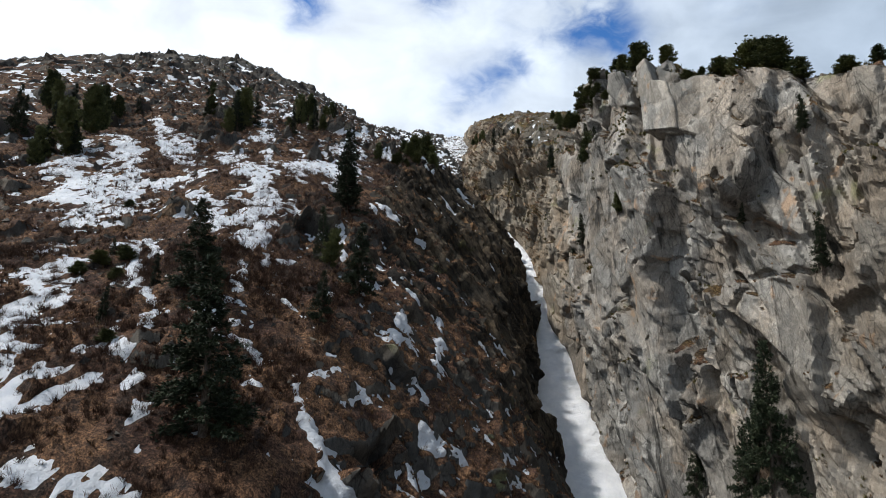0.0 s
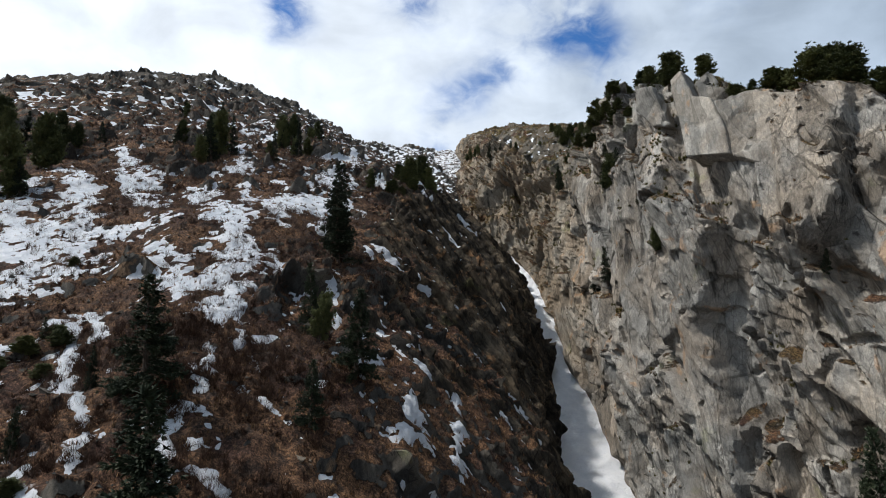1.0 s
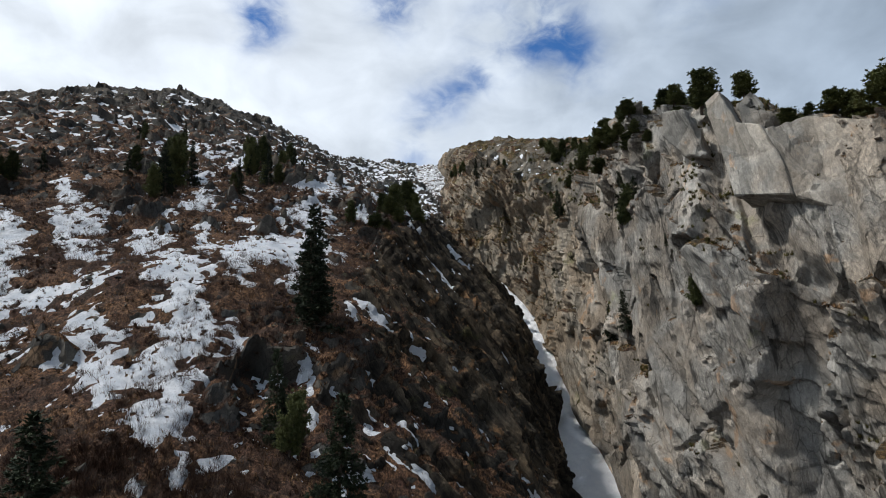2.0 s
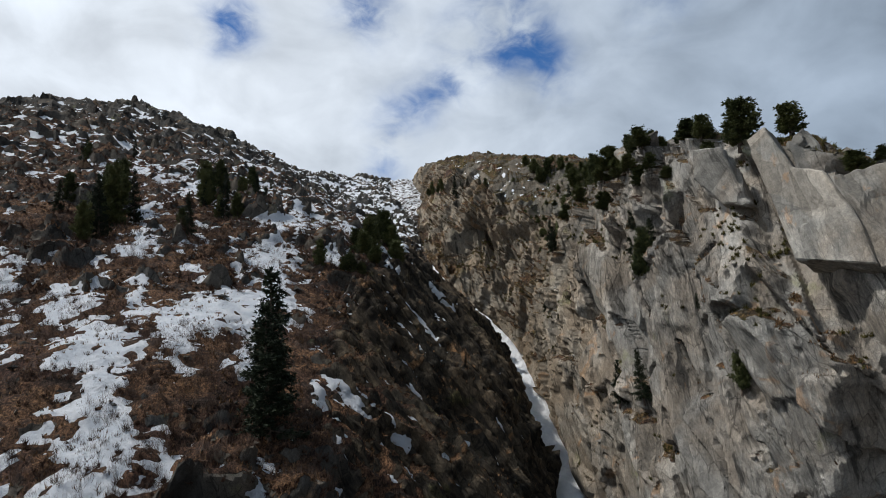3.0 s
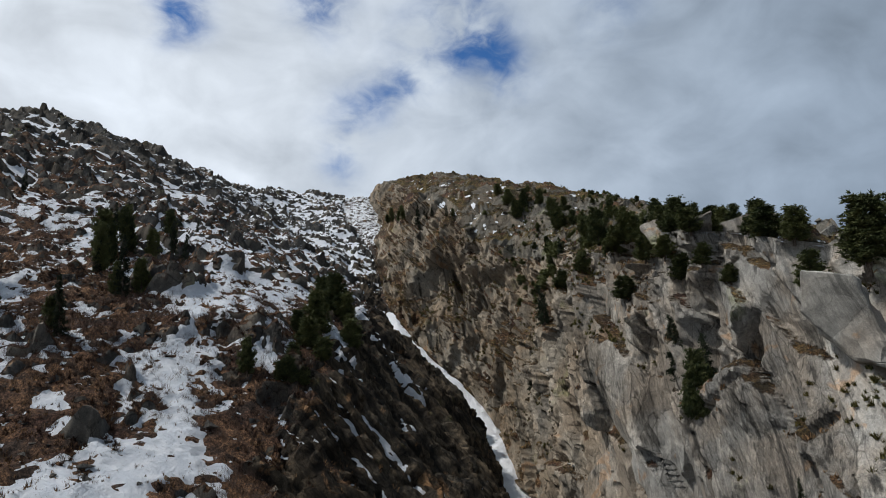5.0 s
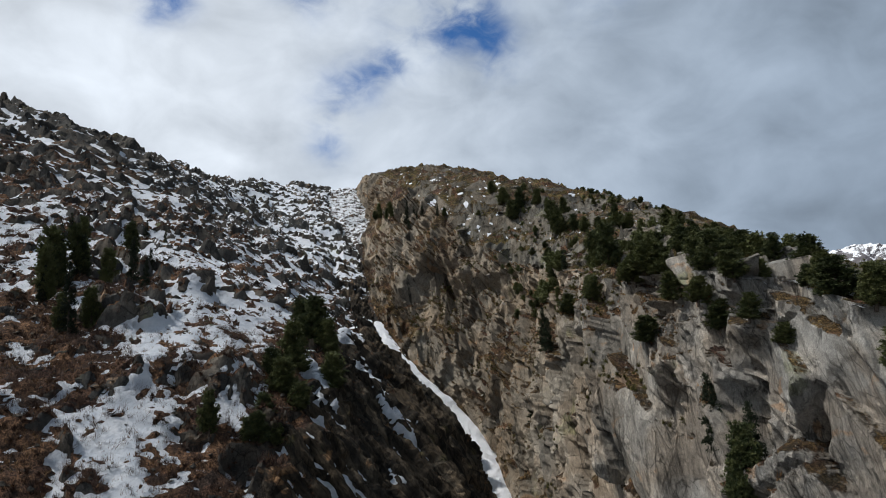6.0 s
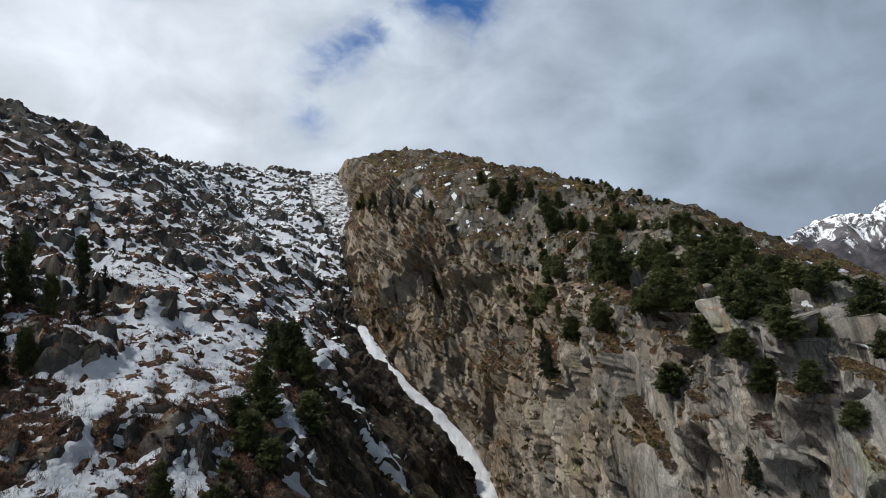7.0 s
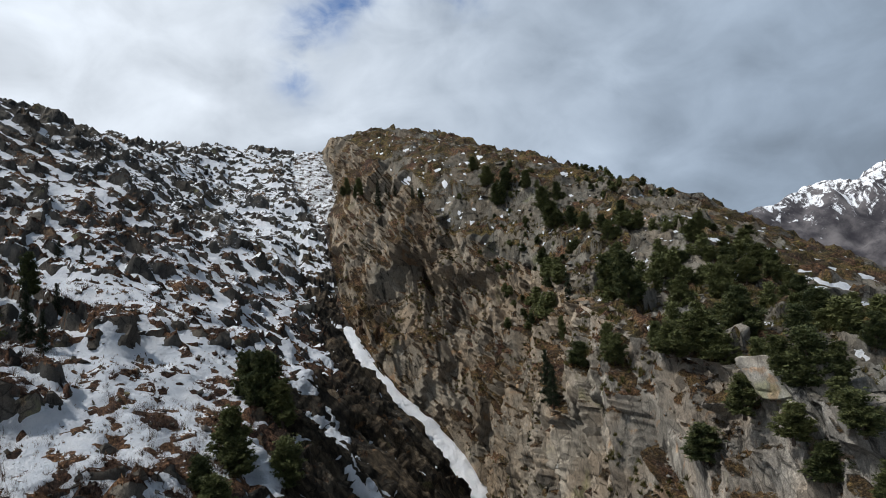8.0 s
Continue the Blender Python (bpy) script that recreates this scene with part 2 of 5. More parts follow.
def raw_mesh(name, verts, faces, material, attrs=(), flat=False, crease=None):
    """A mesh from arrays of points and of faces of equal size."""
    used, inv = np.unique(faces, return_inverse=True)
    faces = inv.reshape(faces.shape)
    me = bpy.data.meshes.new(name)
    me.vertices.add(len(used))
    me.vertices.foreach_set("co", verts[used].astype(np.float32).ravel())
    size = faces.shape[1]
    me.loops.add(faces.size)
    me.loops.foreach_set("vertex_index", faces.astype(np.int32).ravel())
    me.polygons.add(len(faces))
    me.polygons.foreach_set("loop_start", np.arange(0, faces.size, size, dtype=np.int32))
    me.polygons.foreach_set("use_smooth", np.full(len(faces), not flat))
    me.update(calc_edges=True)
    for key, values in dict(attrs).items():
        at = me.attributes.new(key, "FLOAT", "POINT")
        at.data.foreach_set("value", values.ravel()[used].astype(np.float32))
    if crease:
        me.set_sharp_from_angle(angle=radians(crease))
    me.materials.append(material)
    return me


def axes_along(way, out):
    """Three axes as columns: across, along the given way, and out of the face."""
    w = np.array(way) / np.linalg.norm(way)
    o = np.array(out) - np.dot(out, w) * w
    o /= np.linalg.norm(o)
    return np.stack([np.cross(w, o), w, o], 1)


BEDS = axes_along((0.82, -0.30, -0.48), (0.15, -0.75, 0.65))
SLANT = axes_along((41, -12, -60), (0.75, -0.3, 0.55))


# ---- materials ----
def material(name):
    mat = bpy.data.materials.new(name)
    mat.use_nodes = True
    return mat, Nodes(mat.node_tree)


def finish(n, colour, rough=0.9, bump=None, strength=0.5, distance=0.1, spec=0.3):
    ins = {"Base Color": colour, "Roughness": rough, "Specular IOR Level": spec}
    if bump is not None:
        ins["Normal"] = n.add("ShaderNodeBump", {"Height": bump, "Strength": strength, "Distance": distance}).outputs[0]
    bsdf = n.add("ShaderNodeBsdfPrincipled", ins)
    n.add("ShaderNodeOutputMaterial", {"Surface": bsdf.outputs[0]})


def attr(n, name):
    return n.add("ShaderNodeAttribute", attribute_name=name).outputs["Fac"]


def position(n, scale=(1, 1, 1)):
    p = n.add("ShaderNodeNewGeometry").outputs["Position"]
    return n.vmath("MULTIPLY", p, scale).outputs[0]


def rock_colour(n, pale, warm, dark, streak=0.5, cracked=0.5):
    """Granite: pale and warm patches, dark water streaks, lichen, fine grain, with light and shade of facets put into
    the tones. Gives colour and relief.
    """
    p = position(n)
    # the grain of the rock leans: down it the pattern is drawn out
    x, y, z = n.add("ShaderNodeSeparateXYZ", {0: p}).outputs
    tall = n.add("ShaderNodeCombineXYZ", {0: n.math("ADD", x, n.math("MULTIPLY", z, 0.14)), 1: n.math("SUBTRACT", y, n.math("MULTIPLY", z, 0.23)), 2: n.math("MULTIPLY", z, 0.09)}).outputs[0]
    big = n.noise(p, 0.09, 5, 0.6, 0.4).outputs[0]
    mid = n.noise(p, 0.5, 6, 0.65).outputs[0]
    fine = n.noise(p, 3.0, 6, 0.7).outputs[0]
    col = n.mix(n.step(big, 0.4, 0.62), pale, warm)
    col = n.mix(n.math("MULTIPLY", n.step(mid, 0.45, 0.75), 0.32), col, dark)
    col = n.mix(n.math("MULTIPLY", n.step(n.noise(tall, 0.34, 7, 0.68, 0.5).outputs[0], 0.55, 0.64), streak), col, tuple(c * 0.28 for c in dark[:3]) + (1,))
    col = n.mix(n.math("MULTIPLY", n.step(attr(n, "cell"), 0.55, 1.0), 0.35), col, (0.44, 0.37, 0.29, 1))
    col = n.mix(n.math("MULTIPLY", n.step(n.noise(p, 0.17, 5, 0.6, 0.8).outputs[0], 0.61, 0.67), 0.6), col, (0.46, 0.29, 0.17, 1))
    col = n.mix(n.math("MULTIPLY", n.step(n.noise(n.vmath("ADD", p, (31, 7, 3)).outputs[0], 0.11, 5, 0.6).outputs[0], 0.62, 0.72), 0.5), col, (0.30, 0.32, 0.15, 1))
    # fine flecks and grain, with the surface's tiny shadows put into the colour
    col = n.mix(n.step(fine, 0.3, 0.72), n.mix(1.0, col, (0.80, 0.80, 0.80, 1), "MULTIPLY"), n.mix(1.0, col, (1.10, 1.10, 1.09, 1), "MULTIPLY"))
    grain = n.noise(p, 11.0, 4, 0.75).outputs[0]
    col = n.mix(n.step(grain, 0.35, 0.68), n.mix(1.0, col, (0.66, 0.66, 0.66, 1), "MULTIPLY"), n.mix(1.0, col, (1.16, 1.16, 1.15, 1), "MULTIPLY"))
    fibre = n.noise(tall, 2.1, 6, 0.65, 0.15).outputs[0]
    grained = n.math("MULTIPLY", n.math("MULTIPLY", n.step(n.noise(p, 0.06, 4, 0.6).outputs[0], 0.40, 0.56), n.math("SUBTRACT", 1.0, n.math("MULTIPLY", attr(n, "brown"), 0.8))), streak)
    col = n.mix(n.math("MULTIPLY", grained, 0.65), col, n.mix(n.step(fibre, 0.38, 0.62), n.mix(1.0, col, (0.58, 0.58, 0.59, 1), "MULTIPLY"), n.mix(1.0, col, (1.30, 1.27, 1.22, 1), "MULTIPLY")))
    relief = n.math("ADD", n.math("MULTIPLY", fine, 0.10), n.math("MULTIPLY", n.math("MULTIPLY", fibre, 0.8), grained))
    lean = n.add("ShaderNodeVectorRotate")
    lean.rotation_type = "EULER_XYZ"
    lean.inputs["Rotation"].default_value = (radians(21), radians(-7), radians(-22))
    n.tree.links.new(n.vmath("ADD", p, n.vmath("MULTIPLY", n.noise(p, 0.5, 3, 0.5).outputs["Color"], (0.35, 0.35, 0.35)).outputs[0]).outputs[0], lean.inputs["Vector"])
    broken = n.step(n.noise(p, 0.055, 4, 0.6).outputs[0], 0.44, 0.60)
    for stretch, depth, shade, crack, calm in (((0.17, 0.17, 0.055), 1.9, 0.55, 0.020, 0.7), ((0.62, 0.62, 0.20), 0.60, 0.36, 0.030, 0.45), ((2.4, 2.4, 0.9), 0.17, 0.22, 0.03, 0.25)):
        at = n.vmath("MULTIPLY", lean.outputs[0], stretch).outputs[0]
        cell = n.add("ShaderNodeTexVoronoi", {"Vector": at, "Scale": 1.0})
        away = n.vmath("SUBTRACT", at, cell.outputs["Position"]).outputs[0]
        facet = n.vmath("DOT_PRODUCT", away, n.vmath("SUBTRACT", cell.outputs["Color"], (0.5, 0.5, 0.5)).outputs[0]).outputs["Value"]
        tone = n.add("ShaderNodeSeparateColor", {0: cell.outputs["Color"]}).outputs[0]
        relief = n.math("ADD", relief, n.math("MULTIPLY", n.math("ADD", n.math("MULTIPLY", facet, 1.6), n.math("MULTIPLY", tone, 0.5)), n.math("MULTIPLY", n.math("ADD", calm, n.math("MULTIPLY", broken, 1.0 - calm)), depth)))
        # pale and dark facets by chance: lit and shaded planes put into the colour
        dim = n.math("SUBTRACT", 1.0 + shade * 0.35, n.math("MULTIPLY", tone, shade))
        gap = n.add("ShaderNodeTexVoronoi", {"Vector": at, "Scale": 1.0}, feature="DISTANCE_TO_EDGE").outputs[0]
        seam = n.math("MAXIMUM", n.step(gap, crack * 0.3, crack), n.step(n.noise(p, 0.23, 5, 0.6).outputs[0], 0.47, 0.53))
        dim = n.math("MULTIPLY", dim, n.math("ADD", 1.0 - cracked, n.math("MULTIPLY", seam, cracked)))
        scaled = n.vmath("SCALE", col)
        n.tree.links.new(dim, scaled.inputs[3])
        col = scaled.outputs[0]
    return col, relief


def grass_colour(n, olive=0.0):
    p = position(n)
    a = n.noise(p, 0.14, 5, 0.6, 0.4).outputs[0]
    b = n.noise(p, 1.1, 5, 0.7).outputs[0]
    c = n.noise(position(n, (1, 1, 0.3)), 5.0, 5, 0.75).outputs[0]
    col = n.mix(n.step(a, 0.36, 0.62), (0.066, 0.037, 0.029, 1), (0.155, 0.090, 0.054, 1))
    col = n.mix(n.math("MULTIPLY", n.step(b, 0.52, 0.78), 0.6), col, (0.30, 0.195, 0.115, 1))
    col = n.mix(n.math("MULTIPLY", n.step(n.noise(p, 0.32, 5, 0.65, 0.5).outputs[0], 0.5, 0.62), 0.9), col, (0.040, 0.029, 0.025, 1))
    # dark and pale flecks; tiny shadows among the tussocks are in this colour too
    col = n.mix(n.step(c, 0.36, 0.66), n.mix(1.0, col, (0.24, 0.23, 0.23, 1), "MULTIPLY"), n.mix(1.0, col, (1.8, 1.72, 1.6, 1), "MULTIPLY"))
    e = n.noise(p, 2.0, 6, 0.75).outputs[0]
    col = n.mix(n.step(e, 0.38, 0.64), n.mix(1.0, col, (0.38, 0.37, 0.37, 1), "MULTIPLY"), n.mix(1.0, col, (1.3, 1.27, 1.2, 1), "MULTIPLY"))
    if olive:
        col = n.mix(n.math("MULTIPLY", n.step(n.noise(p, 0.21, 5, 0.6, 0.4).outputs[0], 0.36, 0.56), olive), col, n.mix(1.0, col, (0.72, 1.02, 0.62, 1), "MULTIPLY"))
    return col, n.math("ADD", n.math("MULTIPLY", b, 0.6), n.math("MULTIPLY", c, 0.7))


def land_material(name, pale, warm, dark, streak, relief=1.0, olive=0.0, strata=False, cracked=0.5):
    """Rock with dry grass where the attribute 'grass' says so."""
    mat, n = material(name)
    rc, rb = rock_colour(n, pale, warm, dark, streak, cracked)
    gc, gb = grass_colour(n, olive)
    rc = n.mix(n.math("MULTIPLY", attr(n, "brown"), 0.75), rc, n.mix(1.0, rc, (0.84, 0.72, 0.565, 1), "MULTIPLY"))
    if strata:
        p = position(n)
        along_bed = n.vmath("DOT_PRODUCT", p, tuple(SLANT[:, 1])).outputs["Value"]
        bent = n.math("MULTIPLY", n.math("SUBTRACT", n.noise(p, 0.12, 3, 0.5).outputs[0], 0.5), 3.0)
        across_bed = n.math("ADD", n.vmath("DOT_PRODUCT", p, tuple(SLANT[:, 0])).outputs["Value"], bent)
        out_bed = n.vmath("DOT_PRODUCT", p, tuple(SLANT[:, 2])).outputs["Value"]
        bed = n.add("ShaderNodeCombineXYZ", {0: across_bed, 1: n.math("MULTIPLY", along_bed, 0.05), 2: n.math("MULTIPLY", out_bed, 0.5)}).outputs[0]
        layer, thin_layer = n.noise(bed, 0.75, 5, 0.6).outputs[0], n.noise(bed, 2.6, 4, 0.65).outputs[0]
        both = n.math("ADD", n.math("MULTIPLY", layer, 0.6), n.math("MULTIPLY", thin_layer, 0.4))
        laid = n.mix(n.step(both, 0.40, 0.62), n.mix(1.0, rc, (0.34, 0.35, 0.38, 1), "MULTIPLY"), n.mix(1.0, rc, (1.5, 1.42, 1.3, 1), "MULTIPLY"))
        rc = n.mix(n.step(attr(n, "brown"), 0.15, 0.7), rc, laid)
        rb = n.math("ADD", rb, n.math("MULTIPLY", n.math("MULTIPLY", both, 1.6), attr(n, "brown")))
    f = n.step(n.math("ADD", attr(n, "grass"), n.math("MULTIPLY", n.math("SUBTRACT", n.noise(position(n), 0.9, 5, 0.7).outputs[0], 0.5), 1.1)), 0.4, 0.6)
    bump = n.add("ShaderNodeMix", {0: f, 2: rb, 3: n.math("MULTIPLY", gb, 0.45)}).outputs[0]
    up = n.add("ShaderNodeSeparateXYZ", {0: n.add("ShaderNodeNewGeometry").outputs["Normal"]}).outputs[2]
    flecks = n.noise(position(n, (0.8, 0.8, 1.2)), 0.55, 9, 0.72, 0.3).outputs[0]
    snow = n.math("ADD", attr(n, "dust"), n.math("MULTIPLY", n.math("SUBTRACT", flecks, 0.5), 3.2))
    snow = n.math("ADD", snow, n.math("MULTIPLY", n.math("SUBTRACT", up, 0.75), 0.9))
    lies = n.math("MULTIPLY", n.step(snow, 0.5, 0.62), n.step(attr(n, "dust"), 0.01, 0.12))
    finish(n, n.mix(lies, n.mix(f, rc, gc), (0.78, 0.81, 0.85, 1)), 0.92, bump, 1.0, relief, 0.2)
    return mat


CLIFF_ROCK = land_material("granite", (0.368, 0.358, 0.336, 1), (0.368, 0.322, 0.272, 1), (0.155, 0.153, 0.148, 1), 0.85, olive=0.6, cracked=0.4)
BLOCK_ROCK = land_material("granite_blocks", (0.335, 0.325, 0.30, 1), (0.33, 0.29, 0.245, 1), (0.15, 0.148, 0.142, 1), 0.6, 0.25, cracked=0.18)
BENCH_ROCK = land_material("bench_rock", (0.20, 0.195, 0.176, 1), (0.20, 0.178, 0.147, 1), (0.09, 0.088, 0.082, 1), 0.5, 1.0, 0.9)
SLOPE_ROCK = land_material("hillside", (0.088, 0.087, 0.083, 1), (0.098, 0.087, 0.074, 1), (0.037, 0.036, 0.036, 1), 0.5, strata=True)


def snow_material(name, old, clean, dirt):
    mat, n = material(name)
    p = position(n)
    a, b = n.noise(p, 0.35, 5, 0.6).outputs[0], n.noise(p, 1.7, 7, 0.72).outputs[0]
    col = n.mix(n.step(a, 0.35, 0.7), old, clean)
    col = n.mix(n.math("MULTIPLY", n.step(b, 0.50, 0.75), 0.3), col, (0.62, 0.63, 0.66, 1))
    col = n.mix(n.math("MULTIPLY", n.step(n.noise(p, 4.0, 6, 0.85).outputs[0], 0.56, 0.72), dirt), col, (0.22, 0.17, 0.14, 1))
    finish(n, col, 0.8, n.math("ADD", n.math("MULTIPLY", a, 0.7), n.math("ADD", b, n.math("MULTIPLY", n.noise(p, 5.0, 4, 0.7).outputs[0], 0.35))), 1.0, 0.75, 0.2)
    return mat


# old dirty snow, its tone also lowered for cloud shade
SNOW = snow_material("old_snow", (0.62, 0.66, 0.72, 1), (0.78, 0.80, 0.84, 1), 0.5)
# gully snow: a brighter copy, the light that falls there put into its colour
LIT_SNOW = snow_material("lit_snow", (0.82, 0.84, 0.88, 1), (0.92, 0.93, 0.95, 1), 0.15)


# clefts in the cliff, and where old snow lies: stretches (x, y to x, y) and widths
OLD_SNOW_0 = [(-41, 247, -42, 234, 8.1), (-39, 272, -26, 269, 6.5), (-18, 250, -12, 242, 6.7), (-24, 255, -14, 231, 5.3), (-25, 229, -19, 225, 7.0), (-29, 221, -27, 211, 5.3), (-30, 210, -29, 198, 5.8), (-21, 215, -16, 205, 5.0), (-22, 203, -17, 191, 3.5), (-30, 195, -30, 189, 3.4), (-38, 209, -33, 201, 3.0), (-16, 192, -14, 191, 1.6), (-26, 226, -19, 211, 5.4), (-28, 198, -24, 193, 3.5), (-14, 231, -25, 206, 6.2), (-29, 211, -31, 197, 5.5), (-36, 203, -29, 186, 3.1), (-30, 184, -33, 180, 2.7)]
OLD_SNOW_1 = [(-23, 195, -27, 192, 4.0), (-28, 181, -24, 176, 5.1), (-17, 183, -14, 182, 3.0), (-19, 188, -15, 190, 1.4), (-44, 247, -38, 242, 3.9), (-54, 234, -53, 253, 2.2), (-49, 230, -47, 219, 4.1), (-56, 157, -53, 147, 4.2), (-50, 144, -34, 124, 7.5), (-45, 156, -40, 143, 4.9), (-60, 201, -53, 169, 5.6), (-36, 154, -31, 136, 6.3), (-27, 166, -30, 144, 6.9), (-26, 181, -25, 159, 9.1), (-33, 133, -29, 130, 3.0), (-25, 145, -24, 134, 3.3), (-16, 149, -11, 143, 4.3), (-14, 140, -12, 134, 2.3)]
OLD_SNOW_2 = [(-8, 144, -4, 143, 1.7), (-46, 192, -43, 191, 3.5), (-105, 237, -103, 239, 4.3), (-100, 276, -97, 277, 3.0), (-28, 180, -26, 161, 10.0), (-28, 164, -34, 145, 7.7), (-34, 160, -36, 156, 3.6), (-60, 196, -51, 170, 6.1), (-46, 157, -38, 144, 4.3), (-27, 198, -19, 220, 3.5), (-98, 277, -100, 274, 3.3), (-95, 170, -63, 129, 6.7), (-63, 129, -54, 130, 5.4), (-90, 186, -68, 160, 6.0), (-51, 149, -39, 135, 6.3), (-37, 123, -30, 102, 6.4), (-27, 101, -27, 97, 1.7), (-44, 115, -38, 106, 3.7)]
OLD_SNOW_3 = [(-50, 123, -50, 122, 2.7), (-35, 145, -27, 158, 5.3), (-25, 178, -27, 146, 4.3), (-29, 93, -27, 90, 2.0), (-5, 125, -6, 113, 1.7), (-15, 142, -12, 129, 2.5), (-12, 108, -12, 102, 1.4), (-19, 118, -17, 112, 1.8), (-5, 106, -5, 102, 3.6), (-45, 92, -42, 88, 3.0), (-49, 105, -44, 98, 3.5), (-21, 90, -19, 89, 1.3), (1, 113, 1, 108, 1.5), (-76, 136, -59, 114, 9.6), (-60, 94, -49, 71, 9.5), (-43, 67, -41, 63, 2.4), (-33, 56, -26, 57, 3.4), (-52, 102, -45, 92, 4.0)]
OLD_SNOW_4 = [(-40, 86, -35, 77, 1.8), (-37, 73, -35, 71, 3.0), (-31, 67, -29, 64, 2.7), (-29, 84, -27, 78, 2.2), (-25, 79, -22, 79, 1.9), (-15, 77, -12, 71, 3.2), (-12, 70, -9, 69, 2.8), (-5, 116, -4, 113, 2.1), (-6, 97, -3, 100, 3.0), (1, 109, 1, 102, 2.8), (-2, 93, -1, 93, 1.9), (0, 89, 4, 92, 2.0), (-2, 84, 0, 81, 2.6), (-30, 96, -27, 92, 1.2), (-21, 74, -20, 74, 2.0), (-93, 151, -66, 114, 10.6), (-64, 111, -71, 128, 7.9), (-66, 132, -53, 130, 6.8)]
OLD_SNOW_5 = [(-78, 167, -59, 143, 5.8), (-40, 135, -29, 104, 5.9), (-57, 157, -41, 130, 5.8), (-49, 123, -38, 110, 3.6), (-38, 66, -37, 67, 1.9)]
COL_SNOW = [(-14, 388, 0, 436, 9), (-8, 366, 2, 392, 6), (-36, 271, -30, 269, 3.6), (74, 197, 72, 191, 2.4), (70, 207, 69, 203, 2), (84, 203, 92, 207, 6), (95, 214, 102, 214, 3.5), (78, 222, 82, 218, 2.4), (68, 208, 70, 204, 2.6), (75, 232, 78, 229, 2.4), (100, 205, 106, 203, 3.5)]
SPUR_SNOW = [(-6, 258, 0, 234, 5), (0, 234, 4, 220, 6.5), (4, 220, 10, 211, 5), (-14, 276, -5, 268, 3.6), (-5, 268, 6, 262, 2.4), (-8, 205, -4, 196, 5), (-24, 292, -14, 276, 4)]
GROOVE_0 = [(43.1, 137.5, 105.3, 41.6, 118.4, 79.8, 1.3), (41.6, 118.4, 79.8, 43.3, 112.9, 70.4, 1.4), (43.3, 112.9, 70.4, 42.8, 117, 54.9, 2.8), (42.8, 117, 54.9, 44.4, 113.7, 42.2, 3.4), (44.4, 113.7, 42.2, 46, 114.9, 26.2, 1.3), (47.1, 108.2, 69.3, 52.9, 93.9, 56.1, 1), (53, 100.7, 82.4, 56.3, 95.4, 72.8, 1.3), (58.1, 91.9, 77.1, 58.5, 86.6, 55.9, 1.4), (51.7, 98.2, 40.6, 53.2, 91.8, 21.8, 1.2), (38.3, 183.1, 88.3, 37.5, 167.5, 69.9, 2.3), (36.4, 138, 76.6, 38.6, 128.4, 60.9, 1), (26.1, 296.9, 125.7, 30.6, 285.2, 114.2, 5.5)]
GROOVE_1 = [(43.4, 131.4, 98.7, 42.2, 125.1, 87.8, 1.1), (42.2, 125.1, 87.8, 41.3, 118, 77.9, 1.4), (38.4, 183.1, 86.2, 39.3, 172.7, 78.2, 2.5), (37.9, 130.9, 78, 38.5, 123.4, 80.3, 0.9), (38.7, 125.9, 82.9, 38.2, 121.7, 78, 1), (40.5, 155.2, 96.9, 38.8, 153.1, 81.6, 1.1), (38, 167.3, 66.8, 38.3, 157.8, 64.3, 1), (45.8, 121.3, 95.1, 45.1, 119.8, 90.5, 1), (38.7, 170.3, 107.7, 37.9, 166.3, 102.4, 1.5), (51, 193.2, 114.6, 40.3, 170, 110.4, 1.3), (40.2, 280.3, 121.6, 42.5, 270.8, 114.3, 3.3), (33, 287.8, 122.4, 33.9, 277.4, 111.7, 3.4)]
GROOVE_2 = [(38.1, 156.7, 107, 39, 152.9, 106.5, 0.6), (42.4, 153.6, 109.6, 42.6, 144.3, 104.5, 0.7), (47.8, 239.6, 110.2, 39.8, 211.1, 103.6, 1.7), (55.9, 281.5, 138.8, 51.5, 280.1, 133.3, 2.1)]

# dark crags that stand out of the hillside: x, y, size, height
OUTCROPS = [(-37, 206, 7, 11), (-41, 254, 8, 4), (-53, 236, 5, 3), (-62, 168, 6, 4), (-49, 179, 5, 3.5), (-33, 187, 4, 3), (-70, 200, 6, 4), (-14, 119, 4, 3), (-22, 226, 3, 2)]

# ---- the land ----
JOINTS = Euler((radians(-21), radians(7), radians(22))).to_matrix()
TURN = np.array(JOINTS)
LEANING = np.array(Euler((radians(-38), radians(4), radians(18))).to_matrix())


